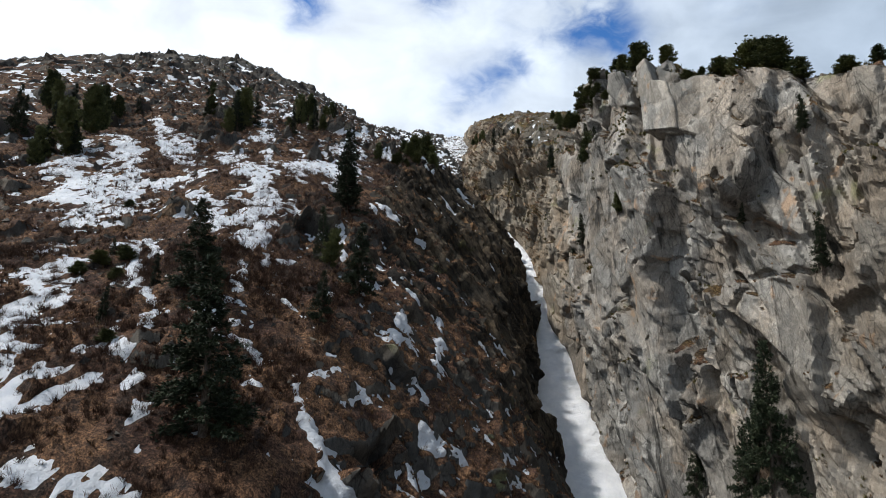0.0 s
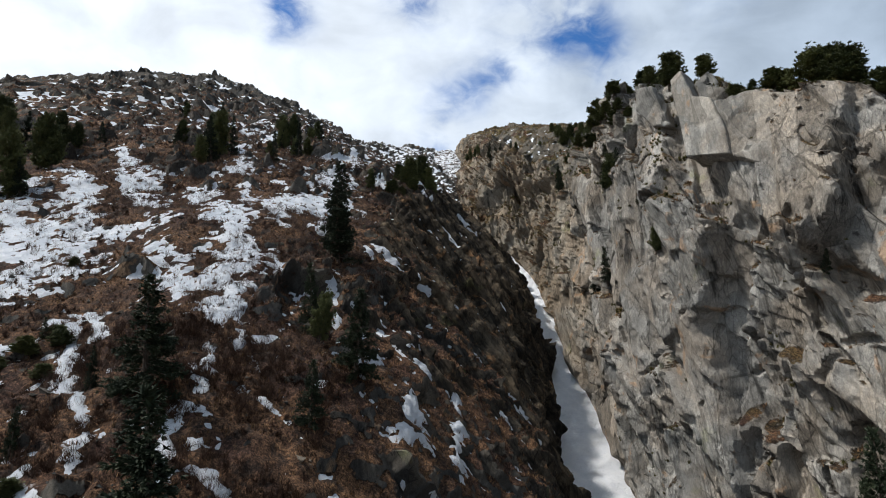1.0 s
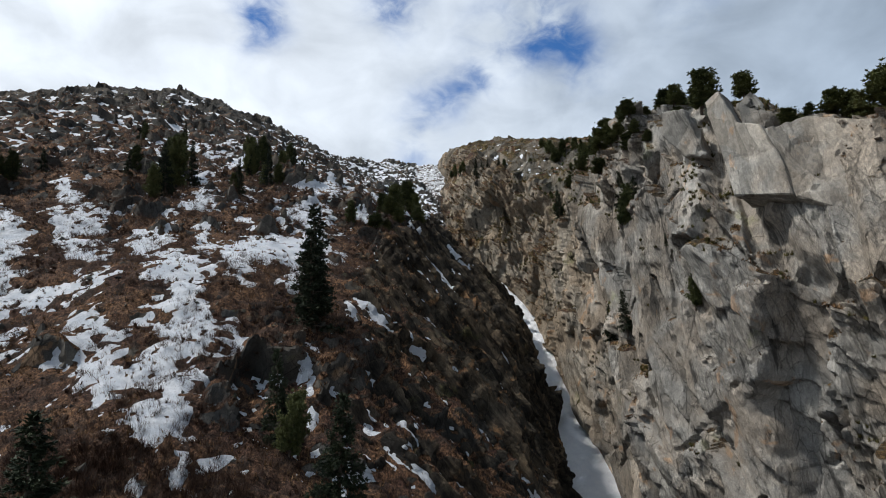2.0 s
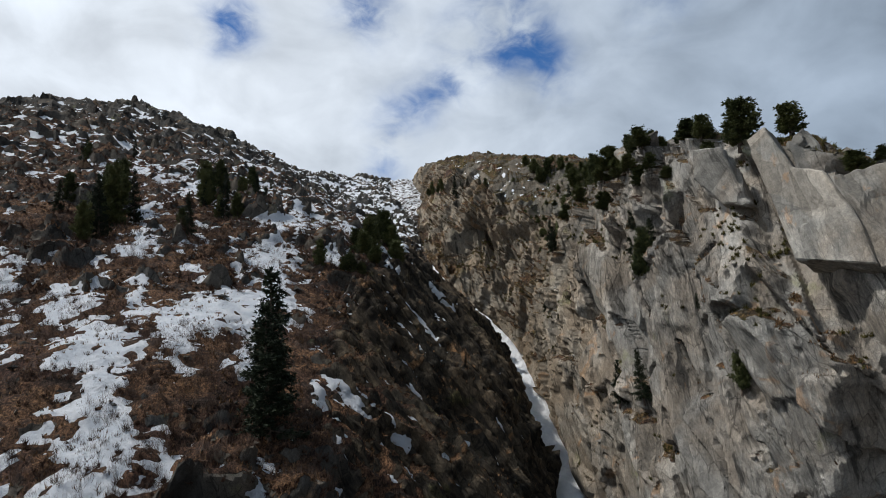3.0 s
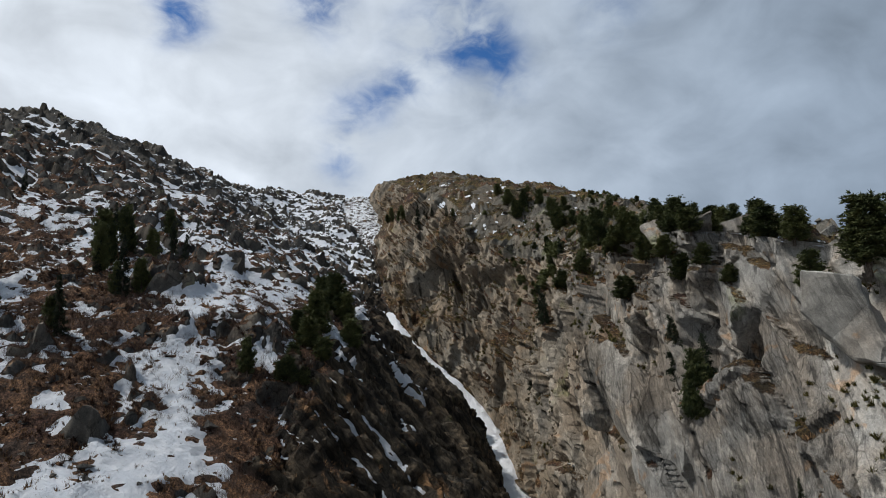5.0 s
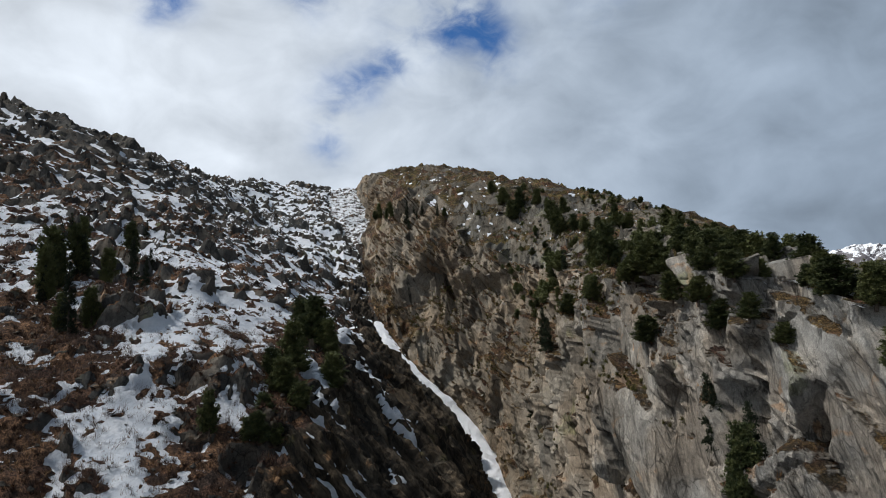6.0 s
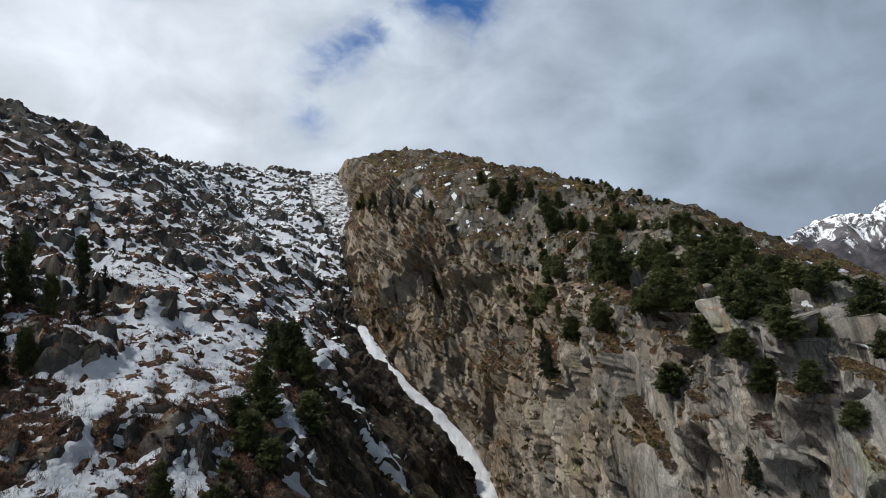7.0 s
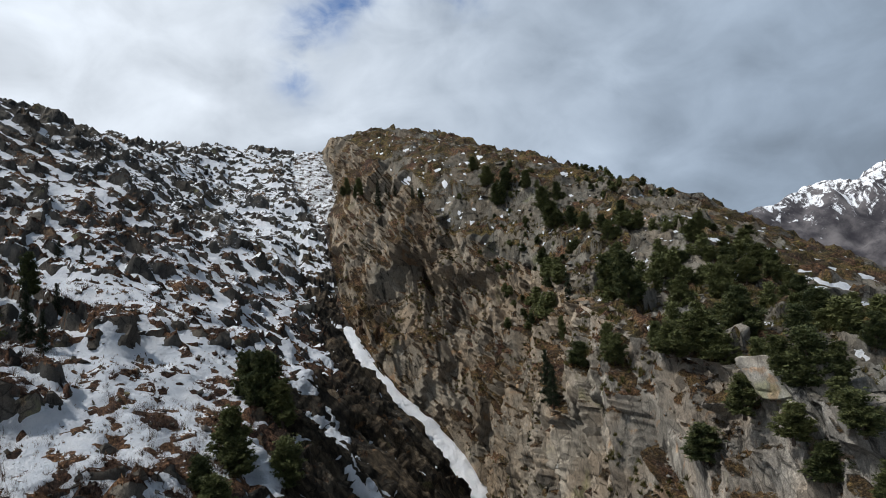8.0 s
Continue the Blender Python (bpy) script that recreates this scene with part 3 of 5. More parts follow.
def rough_rock(g, nrm, big, seed=0, turn=TURN):
    """Push a grid out and in as broken rock. Gives the new grid and a number per block."""
    p = g.reshape(-1, 3)
    q = p + np.stack([fbm(p, 6, 3, 0.5, 60 + k) for k in range(3)], 1) * 0.22
    b0, c0 = blocks(q, (15, 12, 44), seed + 51, 1.9, turn)
    b1, c1 = blocks(q, (6.5, 5.5, 17), seed + 1, 2.1, LEANING)
    b2, c2 = blocks(q, (2.9, 2.4, 6.5), seed + 11, 2.0, turn)
    b3, c3 = blocks(p, (1.25, 1.1, 2.6), seed + 21, 1.9, LEANING)
    busy = 0.20 + 0.9 * smooth(fbm(p, 15, 4, 0.55, seed + 71) + 0.6 * smooth(p[:, 1], 175, 220) + 0.3 * smooth(p[:, 2], 88, 104), 0.0, 0.5)
    d = 1.7 * b0 + (0.62 + 0.38 * busy) * b1 + busy * (0.52 * b2 + 0.30 * b3) + 0.2 * fbm(p, 16, 3, 0.5, seed + 31) + 0.06 * busy * fbm(p, 1.2, 3, 0.6, seed + 41)
    return g + nrm * (d.reshape(g.shape[:2]) * big)[..., None], (0.35 * c0 + 0.35 * c1 + 0.3 * c2).reshape(g.shape[:2])


def grooves(g, nrm, rows):
    """Cut clefts along straight stretches (x, y, z, x, y, z, width)."""
    p = g.reshape(-1, 3)
    warp = np.stack([fbm(p, 5, 3, 0.5, 80 + k) for k in range(3)], 1)
    depth = np.zeros(len(p))
    for x0, y0, z0, x1, y1, z1, w in rows:
        a, ab = np.array((x0, y0, z0)), np.array((x1 - x0, y1 - y0, z1 - z0))
        near = np.abs(p - (a + ab / 2)).max(1) < np.linalg.norm(ab) / 2 + 12
        q = p[near] + warp[near] * 1.1
        t = np.clip(((q - a) @ ab) / (ab @ ab), 0, 1)
        off = q - (a + t[:, None] * ab)
        off[:, 0] *= 0.35  # the lines lie on the face; depth matters less than place
        dist = np.linalg.norm(off, axis=1)
        half = 0.9 * w + 0.5
        depth[near] = np.maximum(depth[near], (1.2 + 1.3 * w) * smooth(half * 1.4 - dist, 0, half * 0.8))
    return g - nrm * depth.reshape(g.shape[:2])[..., None], depth.reshape(g.shape[:2])


def joints(g):
    """Depth of straight open cracks: sets of parallel planes, each broken into stretches."""
    p = g.reshape(-1, 3)
    right, rise = np.array((0.53, -0.85, 0.0)), np.array((0.25, 0.15, 0.95))
    depth = np.zeros(len(p))
    for k, (a, b, apart, half, deep, some) in enumerate([(0.87, 0.5, 10.0, 0.60, 1.5, 0.05), (-0.55, 0.83, 13.0, 0.50, 1.0, 0.30), (0.97, 0.2, 7.5, 0.45, 0.9, 0.22)]):
        u = p @ (a * right + b * rise) / apart + 0.28 * fbm(p, 17, 2, 0.5, 640 + k) + 0.03 * fbm(p, 3, 2, 0.5, 650 + k)
        off = np.abs(u - np.round(u)) * apart
        open_here = smooth(fbm(p, 9, 3, 0.5, 660 + k), some, some + 0.25)
        depth = np.maximum(depth, deep * open_here * smooth(half * (0.5 + 0.8 * open_here) - off, 0, 0.40))
    return depth.reshape(g.shape[:2]) * (1 - smooth(g[..., 1], 300, 360))


LAND = {}


def fade_edges(g, cols=0, first=True, last=True):
    w = np.ones(g.shape[1])
    if first:
        w[:cols] = np.linspace(0, 1, cols)
    if last:
        w[-cols:] = np.minimum(w[-cols:], np.linspace(1, 0, cols))
    return w[None, :]


def build_cliff():
    g = sheet([CHUTE_RIGHT, CLIFF_LOW, CLIFF_HIGH, RIM], [90, 140, 100])
    nrm = soften(grid_normals(g), 16)
    far = 1 - 0.4 * smooth(g[..., 1], 280, 420)
    # a hollow behind the great slabs
    niche = 1 - smooth(np.linalg.norm((g - np.array((44.0, 121.0, 92.5))) * np.array((1, 1, 0.8)), axis=2), 7.0, 12.0)
    out, cell = rough_rock(g, nrm, far * fade_edges(g, 8, True, False) * (1 - 0.6 * niche), 0)
    out = out - nrm * (0.5 * niche)[..., None]
    out, _ = grooves(out, nrm, GROOVE_0 + GROOVE_1 + GROOVE_2)
    out = out - nrm * joints(out)[..., None]
    up = soften(grid_normals(out), 2)[..., 2]
    grass = 0.52 * smooth(up, 0.45, 0.8) + 0.5 * smooth(fbm(out.reshape(-1, 3), 16, 4, 0.55, 77).reshape(up.shape), -0.1, 0.7) * smooth(g[..., 1], 190, 260) * smooth(up, 0.0, 0.5) + 0.12
    LAND["cliff"] = out
    ragged = fbm(g.reshape(-1, 3), 20, 3, 0.6, 78).reshape(up.shape)
    me = raw_mesh("rock_face", out.reshape(-1, 3), grid_faces(*out.shape[:2]), CLIFF_ROCK, {"cell": cell, "grass": grass, "brown": np.maximum(smooth(g[..., 1] + 14 * ragged, 145, 230), 0.55 * (1 - smooth(g[..., 1] + 8 * ragged, 86, 114)))}, crease=20)
    tagged(new("rock_face", me), "sheer grey granite cliff with ledges and dark water streaks", "cliff", kind="structure")


def build_plateau():
    g = sheet([RIM, BENCH, CREST, BACK_SLOPE, FAR_RIGHT], [60, 50, 30, 16], 0.8)
    # meet the cliff's broken upper edge
    lift = (LAND["cliff"][:, -1] - g[:, 0])[:, None, :] * (1 - smooth(np.arange(g.shape[1]), 0, 14))[None, :, None]
    p = g.reshape(-1, 3)
    b1, c1 = blocks(p, (6, 6, 6), 301, 1.4)
    b2, c2 = blocks(p, (2.2, 2.2, 2.2), 311, 1.4)
    d = 1.5 * np.maximum(b1, -0.25) + 0.6 * b2 + 1.0 * fbm(p, 18, 4, 0.5, 321)
    w = (smooth(np.arange(g.shape[1]), 0, 10)[None, :] * (d.reshape(g.shape[:2])))
    out = g + lift
    out[..., 2] += w
    up = soften(grid_normals(out), 2)[..., 2]
    grass = 0.34 + 0.6 * smooth(up, 0.5, 0.85) * smooth(fbm(p, 9, 4, 0.55, 331).reshape(up.shape), -0.5, 0.25)
    LAND["plateau"] = out
    me = raw_mesh("plateau", out.reshape(-1, 3), grid_faces(*out.shape[:2]), BENCH_ROCK, {"cell": 0.5 * (c1 + c2), "grass": grass, "brown": 0.4 * smooth(g[..., 1], 185, 235)}, crease=35)
    tagged(new("plateau", me), "rocky bench above the cliff with brown grass", "ground", kind="structure")


def stretch_field(p, rows):
    """Positive inside the snow stretches, by plan."""
    warp = np.stack([fbm(p, 7, 4, 0.6, 700 + k) for k in range(2)], 1)
    out = np.full(len(p), -1.0)
    for x0, y0, x1, y1, w in rows:
        a, ab = np.array((x0, y0), float), np.array((x1 - x0, y1 - y0), float)
        near = np.abs(p[:, :2] - (a + ab / 2)).max(1) < np.linalg.norm(ab) / 2 + 2 * w + 3
        q = p[near, :2] + warp[near] * (0.35 * w + 0.3)
        t = np.clip(((q - a) @ ab) / max(ab @ ab, 0.01), 0, 1)
        dist = np.linalg.norm(q - (a + t[:, None] * ab), axis=1)
        out[near] = np.maximum(out[near], np.clip((0.36 * w - dist) / (0.4 * w), -1, 1))
    return out


def build_slope():
    """The hillside and the dark spur that it ends in, one surface in two pieces."""
    hill = sheet([FAR_LEFT, LEFT_OUT, LEFT_HIGH, LEFT_MID, LEFT_NEAR, SPUR], [24, 44, 66, 66, 44], 0.8)
    face = sheet([SPUR, CHUTE_LEFT], [190])
    split = hill.shape[1] - 1
    u = np.linspace(0, 1, face.shape[1])[None, :]
    out_way = soften(grid_normals(face), 10)
    bulge = np.sin(np.pi * u) * smooth(face[..., 1], 60, 120) * (5.0 - 1.2 * smooth(face[..., 1], 175, 235)) * (1 - 0.85 * smooth(face[..., 1], 248, 268))
    face = face + out_way * bulge[..., None]
    g = np.concatenate([hill, face[:, 1:]], 1)
    for _ in range(8):
        g[:, split - 8:split + 9] = (g[:, split - 9:split + 8] + g[:, split - 8:split + 9] * 2 + g[:, split - 7:split + 10]) / 4
    shape = g.shape[:2]
    nrm = soften(grid_normals(g), 10)
    p = g.reshape(-1, 3)
    rows_y = g[..., 1]
    cols = np.arange(shape[1])[None, :]
    ragged = fbm(p, 12, 3, 0.6, 471).reshape(shape)
    spur = smooth(cols + 16 * ragged, split - 6, split + 16) * smooth(rows_y + 25 * ragged, 75, 150) * (1 - smooth(rows_y + 15 * ragged, 300, 345))
    # hillside: crags among earth and tussocks
    crag = smooth(fbm(p, 19, 4, 0.6, 401).reshape(shape) - 0.2 * (1 - smooth(rows_y, 130, 180)), -0.1, 0.5)
    crag = np.maximum(crag, 0.8 * smooth(rows_y, 195, 290))
    q = p + np.stack([fbm(p, 7, 3, 0.5, 460 + k) for k in range(3)], 1) * 1.2
    filled = smooth(stretch_field(p, OLD_SNOW_0 + OLD_SNOW_1 + OLD_SNOW_2 + OLD_SNOW_3 + OLD_SNOW_4 + OLD_SNOW_5 + COL_SNOW), -0.7, 0.2).reshape(shape)
    crag *= 1 - 0.4 * (1 - smooth(rows_y, 100, 160))
    crag *= 1 - 0.85 * filled * (1 - smooth(rows_y, 170, 230))
    bluff = np.zeros(shape)
    for x, y, r, out_by in OUTCROPS:
        bluff = np.maximum(bluff, 0.35 * out_by * smooth(1.25 - np.hypot(g[..., 0] - x, (g[..., 1] - y) * 1.2) / r + 0.25 * ragged, 0, 0.6))
    crag = np.maximum(crag, smooth(bluff, 0, 1.5))
    b1, c1 = blocks(q, (13, 8, 9), 411, 1.6)
    b2, c2 = blocks(q, (4.4, 3.0, 3.2), 421, 1.6)
    b3, c3 = blocks(p, (1.6, 1.3, 1.3), 431, 1.5)
    h1, k1 = blocks(q, (4.0, 20, 5), 611, 1.7, BEDS)
    h2, k2 = blocks(q, (1.5, 8, 2.2), 621, 1.7, BEDS)
    high_up = smooth(p[:, 1] + 12 * ragged.ravel(), 185, 235)
    lumps_low = 2.8 * b1 + 1.0 * b2 + 0.4 * b3
    lumps_high = 1.3 * b1 + 1.5 * h1 + 0.75 * h2 + 0.25 * b3
    rock = (lumps_low * (1 - high_up) + lumps_high * high_up).reshape(shape) * crag + bluff
    soil = (1.6 * fbm(p, 22, 5, 0.5, 441) + 0.6 * np.abs(fbm(p, 5, 4, 0.6, 451)) + 0.26 * fbm(p, 1.5, 2, 0.6, 455)).reshape(shape)
    # spur: long slanting slabs
    d1, e1 = blocks(q, (4.2, 30, 5), 501, 1.6, SLANT)
    d2, e2 = blocks(q, (1.5, 17, 2.2), 511, 1.9, SLANT)
    d3, e3 = blocks(p, (0.7, 6, 1.1), 521, 1.8, SLANT)
    slabs = (1.5 * d1 + 1.0 * d2 + 0.45 * d3 + 0.8 * fbm(p, 20, 3, 0.5, 531)).reshape(shape)
    last = np.minimum(1, (shape[1] - 1 - cols) / 8)
    # higher up, ledges: flat treads and steep risers
    step_high = 4.2
    phase = (p[:, 2] + 2.6 * fbm(p, 11, 4, 0.55, 481) + 0.25 * p[:, 0]) / step_high
    part_way = phase - np.floor(phase)
    ledge = (np.where(part_way < 0.72, part_way * 0.35, 0.252 + (part_way - 0.72) * 2.671) - part_way) * step_high
    ledge = ledge.reshape(shape) * smooth(rows_y + 20 * ragged, 185, 235) * (1 - spur) * 0.85
    out = g + nrm * (((rock + soil) * (1 - spur) + slabs * spur) * last)[..., None]
    out[..., 2] += ledge
    up = soften(grid_normals(out), 1)[..., 2]
    low = 1 - smooth(rows_y, 120, 165)
    side = np.clip((cols - split) / face.shape[1], 0, 1)
    grass_hill = 0.95 * smooth(up, 0.40, 0.66) * (1 - 0.5 * smooth(rows_y, 250, 340)) - 0.25 * crag + 0.1
    grass_spur = 0.9 * smooth(up, 0.35, 0.65) * (0.5 + 0.5 * low) * (1 - 0.6 * side) + 0.1 * low
    grass = grass_hill * (1 - spur) + grass_spur * spur
    cell = ((c1 + c2).reshape(shape) * (1 - spur) + (e1 + e2).reshape(shape) * spur) * 0.5
    LAND["all_slope"], LAND["spur_part"] = out, spur
    LAND["slope"], LAND["spur"] = out[:, :split + 1], out[:, split:]
    faces = grid_faces(*shape)
    right = np.tile(np.arange(shape[1] - 1) >= split, shape[0] - 1)
    thin = smooth(rows_y + 18 * ragged, 165, 270) * (0.52 - 0.52 * spur) * (1 - 0.75 * smooth(-g[..., 0], 58, 92)) + 0.08 * smooth(filled, 0.1, 0.6)
    both = {"cell": cell, "grass": grass, "dust": thin, "brown": spur}
    me = raw_mesh("hillside", out.reshape(-1, 3), faces[~right], SLOPE_ROCK, both, crease=35)
    tagged(new("hillside", me), "steep hillside of rust-brown dry grass and dark crags", "hillside", kind="structure")
    me = raw_mesh("rock_spur", out.reshape(-1, 3), faces[right], SLOPE_ROCK, both, crease=32)
    tagged(new("rock_spur", me), "dark slabby rock spur falling into a snow gully", "cliff", kind="structure")


def build_chute():
    """Packed snow in the gully, coloured brighter for the light on it: it laps a little way up the rock on both sides.
    """
    g = sheet([CHUTE_LEFT, CHUTE_RIGHT], [30])
    u = np.linspace(-0.3, 1.3, g.shape[1])[None, :, None]
    g = g[:, :1] * (1 - u) + g[:, -1:] * u
    across = np.linalg.norm(g[:, -1] - g[:, 0], axis=1)[:, None]
    u = u[..., 0]
    p = g.reshape(-1, 3)
    round_top = (0.45 - 1.9 * (u - 0.5) ** 2) * np.minimum(1.3, across / 6)
    g[..., 2] += round_top + (0.45 * fbm(p, 4, 4, 0.6, 601) + 0.15 * fbm(p, 1.3, 3, 0.6, 611)).reshape(g.shape[:2])
    faces = grid_faces(*g.shape[:2])
    mid_y = g[..., 1].ravel()[faces[:, 0]]
    bare = mid_y > 290
    flat = np.full(g.shape[:2], 0.3)
    upper = smooth(g[..., 1], 345, 362)
    rough, _ = blocks(p, (3.5, 3.5, 3.5), 621, 1.5)
    g[..., 2] += 0.9 * rough.reshape(upper.shape) * upper
    me = raw_mesh("gully_bed", g.reshape(-1, 3), faces[bare], SLOPE_ROCK, {"cell": flat, "grass": flat * 1.6, "dust": 0.15 + 0.40 * upper})
    tagged(new("gully_bed", me), "narrow rocky gully bed with brown grass", "ground", kind="structure")
    me = raw_mesh("snow_gully", g.reshape(-1, 3), faces[~bare], LIT_SNOW, {})
    tagged(new("snow_gully", me), "narrow chute of packed snow between rock walls, coloured brighter for the light on it", "snow", kind="structure")


def islands(mask):
    """Each connected piece of a grid's mask, as a flat mask of its own."""
    left = set(np.flatnonzero(mask.ravel()).tolist())
    wide = mask.shape[1]
    while left:
        todo = [left.pop()]
        own = np.zeros(mask.size, bool)
        while todo:
            i = todo.pop()
            own[i] = True
            for j in (i - wide, i + wide, i - 1 if i % wide else -1, i + 1 if (i + 1) % wide else -1):
                if j in left:
                    left.remove(j)
                    todo.append(j)
        if own.sum() >= 60:
            yield own


def build_snow(name, key, label, single, high, few):
    """Old snow that fills the hollows of a piece of land, so that rocks stand out of it."""
    land = LAND[key]
    level = land.copy()
    for _ in range(14):
        level[1:-1, 1:-1] = (level[1:-1, 1:-1] * 2 + level[2:, 1:-1] + level[:-2, 1:-1] + level[1:-1, 2:] + level[1:-1, :-2]) / 6
    nrm = soften(grid_normals(level), 4)
    p = land.reshape(-1, 3)
    field = stretch_field(p, OLD_SNOW_0 + OLD_SNOW_1 + OLD_SNOW_2 + OLD_SNOW_3 + OLD_SNOW_4 + OLD_SNOW_5 + COL_SNOW)
    fine = 0.6 * fbm(p, 2.6, 5, 0.75, 710)
    spots = 1.0 * fbm(p * np.array((0.75, 0.6, 0.6)), 5, 5, 0.62, 720) - few + high * smooth(p[:, 1], 180, 265) + 0.75 * smooth(p[:, 1], 180, 240) * fbm(p, 26, 3, 0.5, 730)
    if key == "all_slope":
        tread = soften(grid_normals(land), 3)[..., 2].ravel()
        spots += smooth(p[:, 1], 185, 235) * 2.2 * (tread - 0.66)
        spots -= 0.7 * smooth(-p[:, 0], 55, 88)
        spots -= LAND["spur_part"].ravel() * (0.35 + 0.9 * smooth(p[:, 1], 185, 240))
    field = (np.maximum(field + fine, spots) - 3 * (p[:, 1] < 50)).reshape(land.shape[:2])
    steep = 0.3 * smooth(0.5 - nrm[..., 2], 0, 0.25)
    depth = np.clip((field - steep) * 0.42, -0.6, 0.34)
    if key == "all_slope":
        strips = (stretch_field(p, SPUR_SNOW) + 0.5 * fine).reshape(depth.shape)
        depth = np.maximum(depth, np.clip(strips * 1.6, -0.6, 1.0))
    lumps = (0.13 * fbm(p, 1.3, 3, 0.6, 740)).reshape(depth.shape) * smooth(depth, -0.1, 0.25)
    top = level + nrm * (depth + lumps)[..., None]
    some = (depth > -0.25)
    keep = (some[:-1, :-1] | some[1:, :-1] | some[1:, 1:] | some[:-1, 1:]).ravel()
    faces = grid_faces(*land.shape[:2], keep)
    cut = np.zeros(len(faces), bool)
    for own in islands(keep.reshape(land.shape[0] - 1, land.shape[1] - 1)):
        whole = own[keep]
        if whole.sum() >= 60:
            cut |= whole
            me = raw_mesh("snow_patch", top.reshape(-1, 3), faces[whole], SNOW, {})
            large = "broad field of old snow among dark rocks" if whole.sum() > 4000 else single
            tagged(new("snow_patch", me), large, "snow", "snow patches")
    me = raw_mesh(name, top.reshape(-1, 3), faces[~cut], SNOW, {})
    tagged(new(name, me), label, "snow", kind="stuff")


build_cliff()
build_plateau()
build_slope()
build_chute()
build_snow("snow_patches", "all_slope", "flecks of old snow in hollows of the brown hillside", "ragged patch of old snow on brown grass", 1.3, 1.0)
build_snow("snow_remnants", "plateau", "last small snow flecks on the rocky bench", "small remnant of old snow between rocks", 0.0, 1.9)


# ---- far land ----
def build_far():
    mat, n = material("far_mountain")
    p = position(n)
    rock = n.mix(n.step(n.noise(p, 0.012, 6, 0.65).outputs[0], 0.35, 0.7), (0.040, 0.038, 0.045, 1), (0.15, 0.14, 0.145, 1))
    f = n.step(n.math("ADD", attr(n, "snow"), n.math("MULTIPLY", n.math("SUBTRACT", n.noise(position(n, (1, 1, 0.35)), 0.028, 9, 0.75, 0.6).outputs[0], 0.5), 3.0)), 0.40, 0.60)
    finish(n, n.mix(f, rock, (0.80, 0.82, 0.86, 1)), 0.9, n.noise(p, 0.03, 6, 0.7).outputs[0], 0.6, 8.0, 0.1)
    xs, ys = np.linspace(700, 3600, 260), np.linspace(1150, 2900, 150)
    gx, gy = np.meshgrid(xs, ys)
    crest = np.interp(gx, (700, 1100, 1480, 1720, 1900, 2130, 2600, 3600), (20, 120, 262, 352, 378, 468, 620, 760))
    up = np.clip(1 - np.abs(gy - 2000) / 850, 0, 1)
    q = np.stack([gx, gy, np.zeros_like(gx)], 2).reshape(-1, 3)
    ridges = (1 - np.abs(fbm(q, 420, 5, 0.5, 801))).reshape(gx.shape)
    z = -70 + (crest + 70) * up ** 0.85 + (ridges - 0.8) * 170 * smooth(up, 0.0, 0.5) * (0.35 + 0.65 * (1 - smooth(up, 0.9, 1.0)))
    snow = smooth(z, 80, 400) * 0.72 - 0.16
    land = np.stack([gx, gy, z], 2)
    me = raw_mesh("far_mountain", land.reshape(-1, 3), grid_faces(*gx.shape), mat, {"snow": snow})
    tagged(new("backdrop_mountain", me), "distant snow-covered mountain under low cloud", "mountain", kind="structure")
    mat, n = material("valley_floor")
    gc, gb = grass_colour(n)
    finish(n, n.mix(n.step(n.noise(position(n), 0.004, 5, 0.6).outputs[0], 0.4, 0.6), gc, (0.035, 0.045, 0.025, 1)), 0.95, gb, 0.4, 0.3, 0.1)
    bm = bmesh.new()
    bmesh.ops.create_grid(bm, x_segments=24, y_segments=24, size=4600)
    for v in bm.verts:
        v.co.z = -78 + 4 * noise.noise(v.co * 0.001)
    me = bpy.data.meshes.new("ground")
    bm.to_mesh(me)
    bm.free()
    me.materials.append(mat)
    tagged(new("ground", me), "brown valley floor reaching to the horizon", "ground", kind="structure")


build_far()


# ---- helpers for things ----
def part(name, bm, mat, parent, label="", flat=True):
    me = bpy.data.meshes.new(name)
    bm.to_mesh(me)
    bm.free()
    for poly in me.polygons:
        poly.use_smooth = not flat
    me.materials.append(mat)
    ob = new(name, me)
    ob.parent = parent
    return tagged(ob, label)


ALL_LAND = np.concatenate([LAND[k].reshape(-1, 3) for k in ("cliff", "plateau", "slope", "spur")])


def ground_at(x, y, z, lean=0.25):
    d = (ALL_LAND - np.array((x, y, z))) * np.array((1, 1, lean))
    return ALL_LAND[(d * d).sum(1).argmin()]


def needle_material(name, dark, fresh):
    mat, n = material(name)
    rnd = n.add("ShaderNodeObjectInfo").outputs["Random"]
    p = n.add("ShaderNodeTexCoord").outputs["Object"]
    a = n.noise(p, 1.3, 3, 0.6).outputs[0]
    col = n.mix(n.step(n.math("ADD", a, n.math("MULTIPLY", rnd, 0.25)), 0.4, 0.85), dark, fresh)
    isl = n.add("ShaderNodeNewGeometry").outputs["Random Per Island"]
    col = n.mix(n.math("MULTIPLY", isl, 0.5), col, n.mix(1.0, col, (0.5, 0.5, 0.5, 1), "MULTIPLY"))
    finish(n, col, 0.7, spec=0.25)
    return mat


PINE_NEEDLES = needle_material("pine_needles", (0.034, 0.048, 0.018, 1), (0.140, 0.150, 0.055, 1))
SPRUCE_NEEDLES = needle_material("spruce_needles", (0.014, 0.024, 0.012, 1), (0.040, 0.052, 0.024, 1))


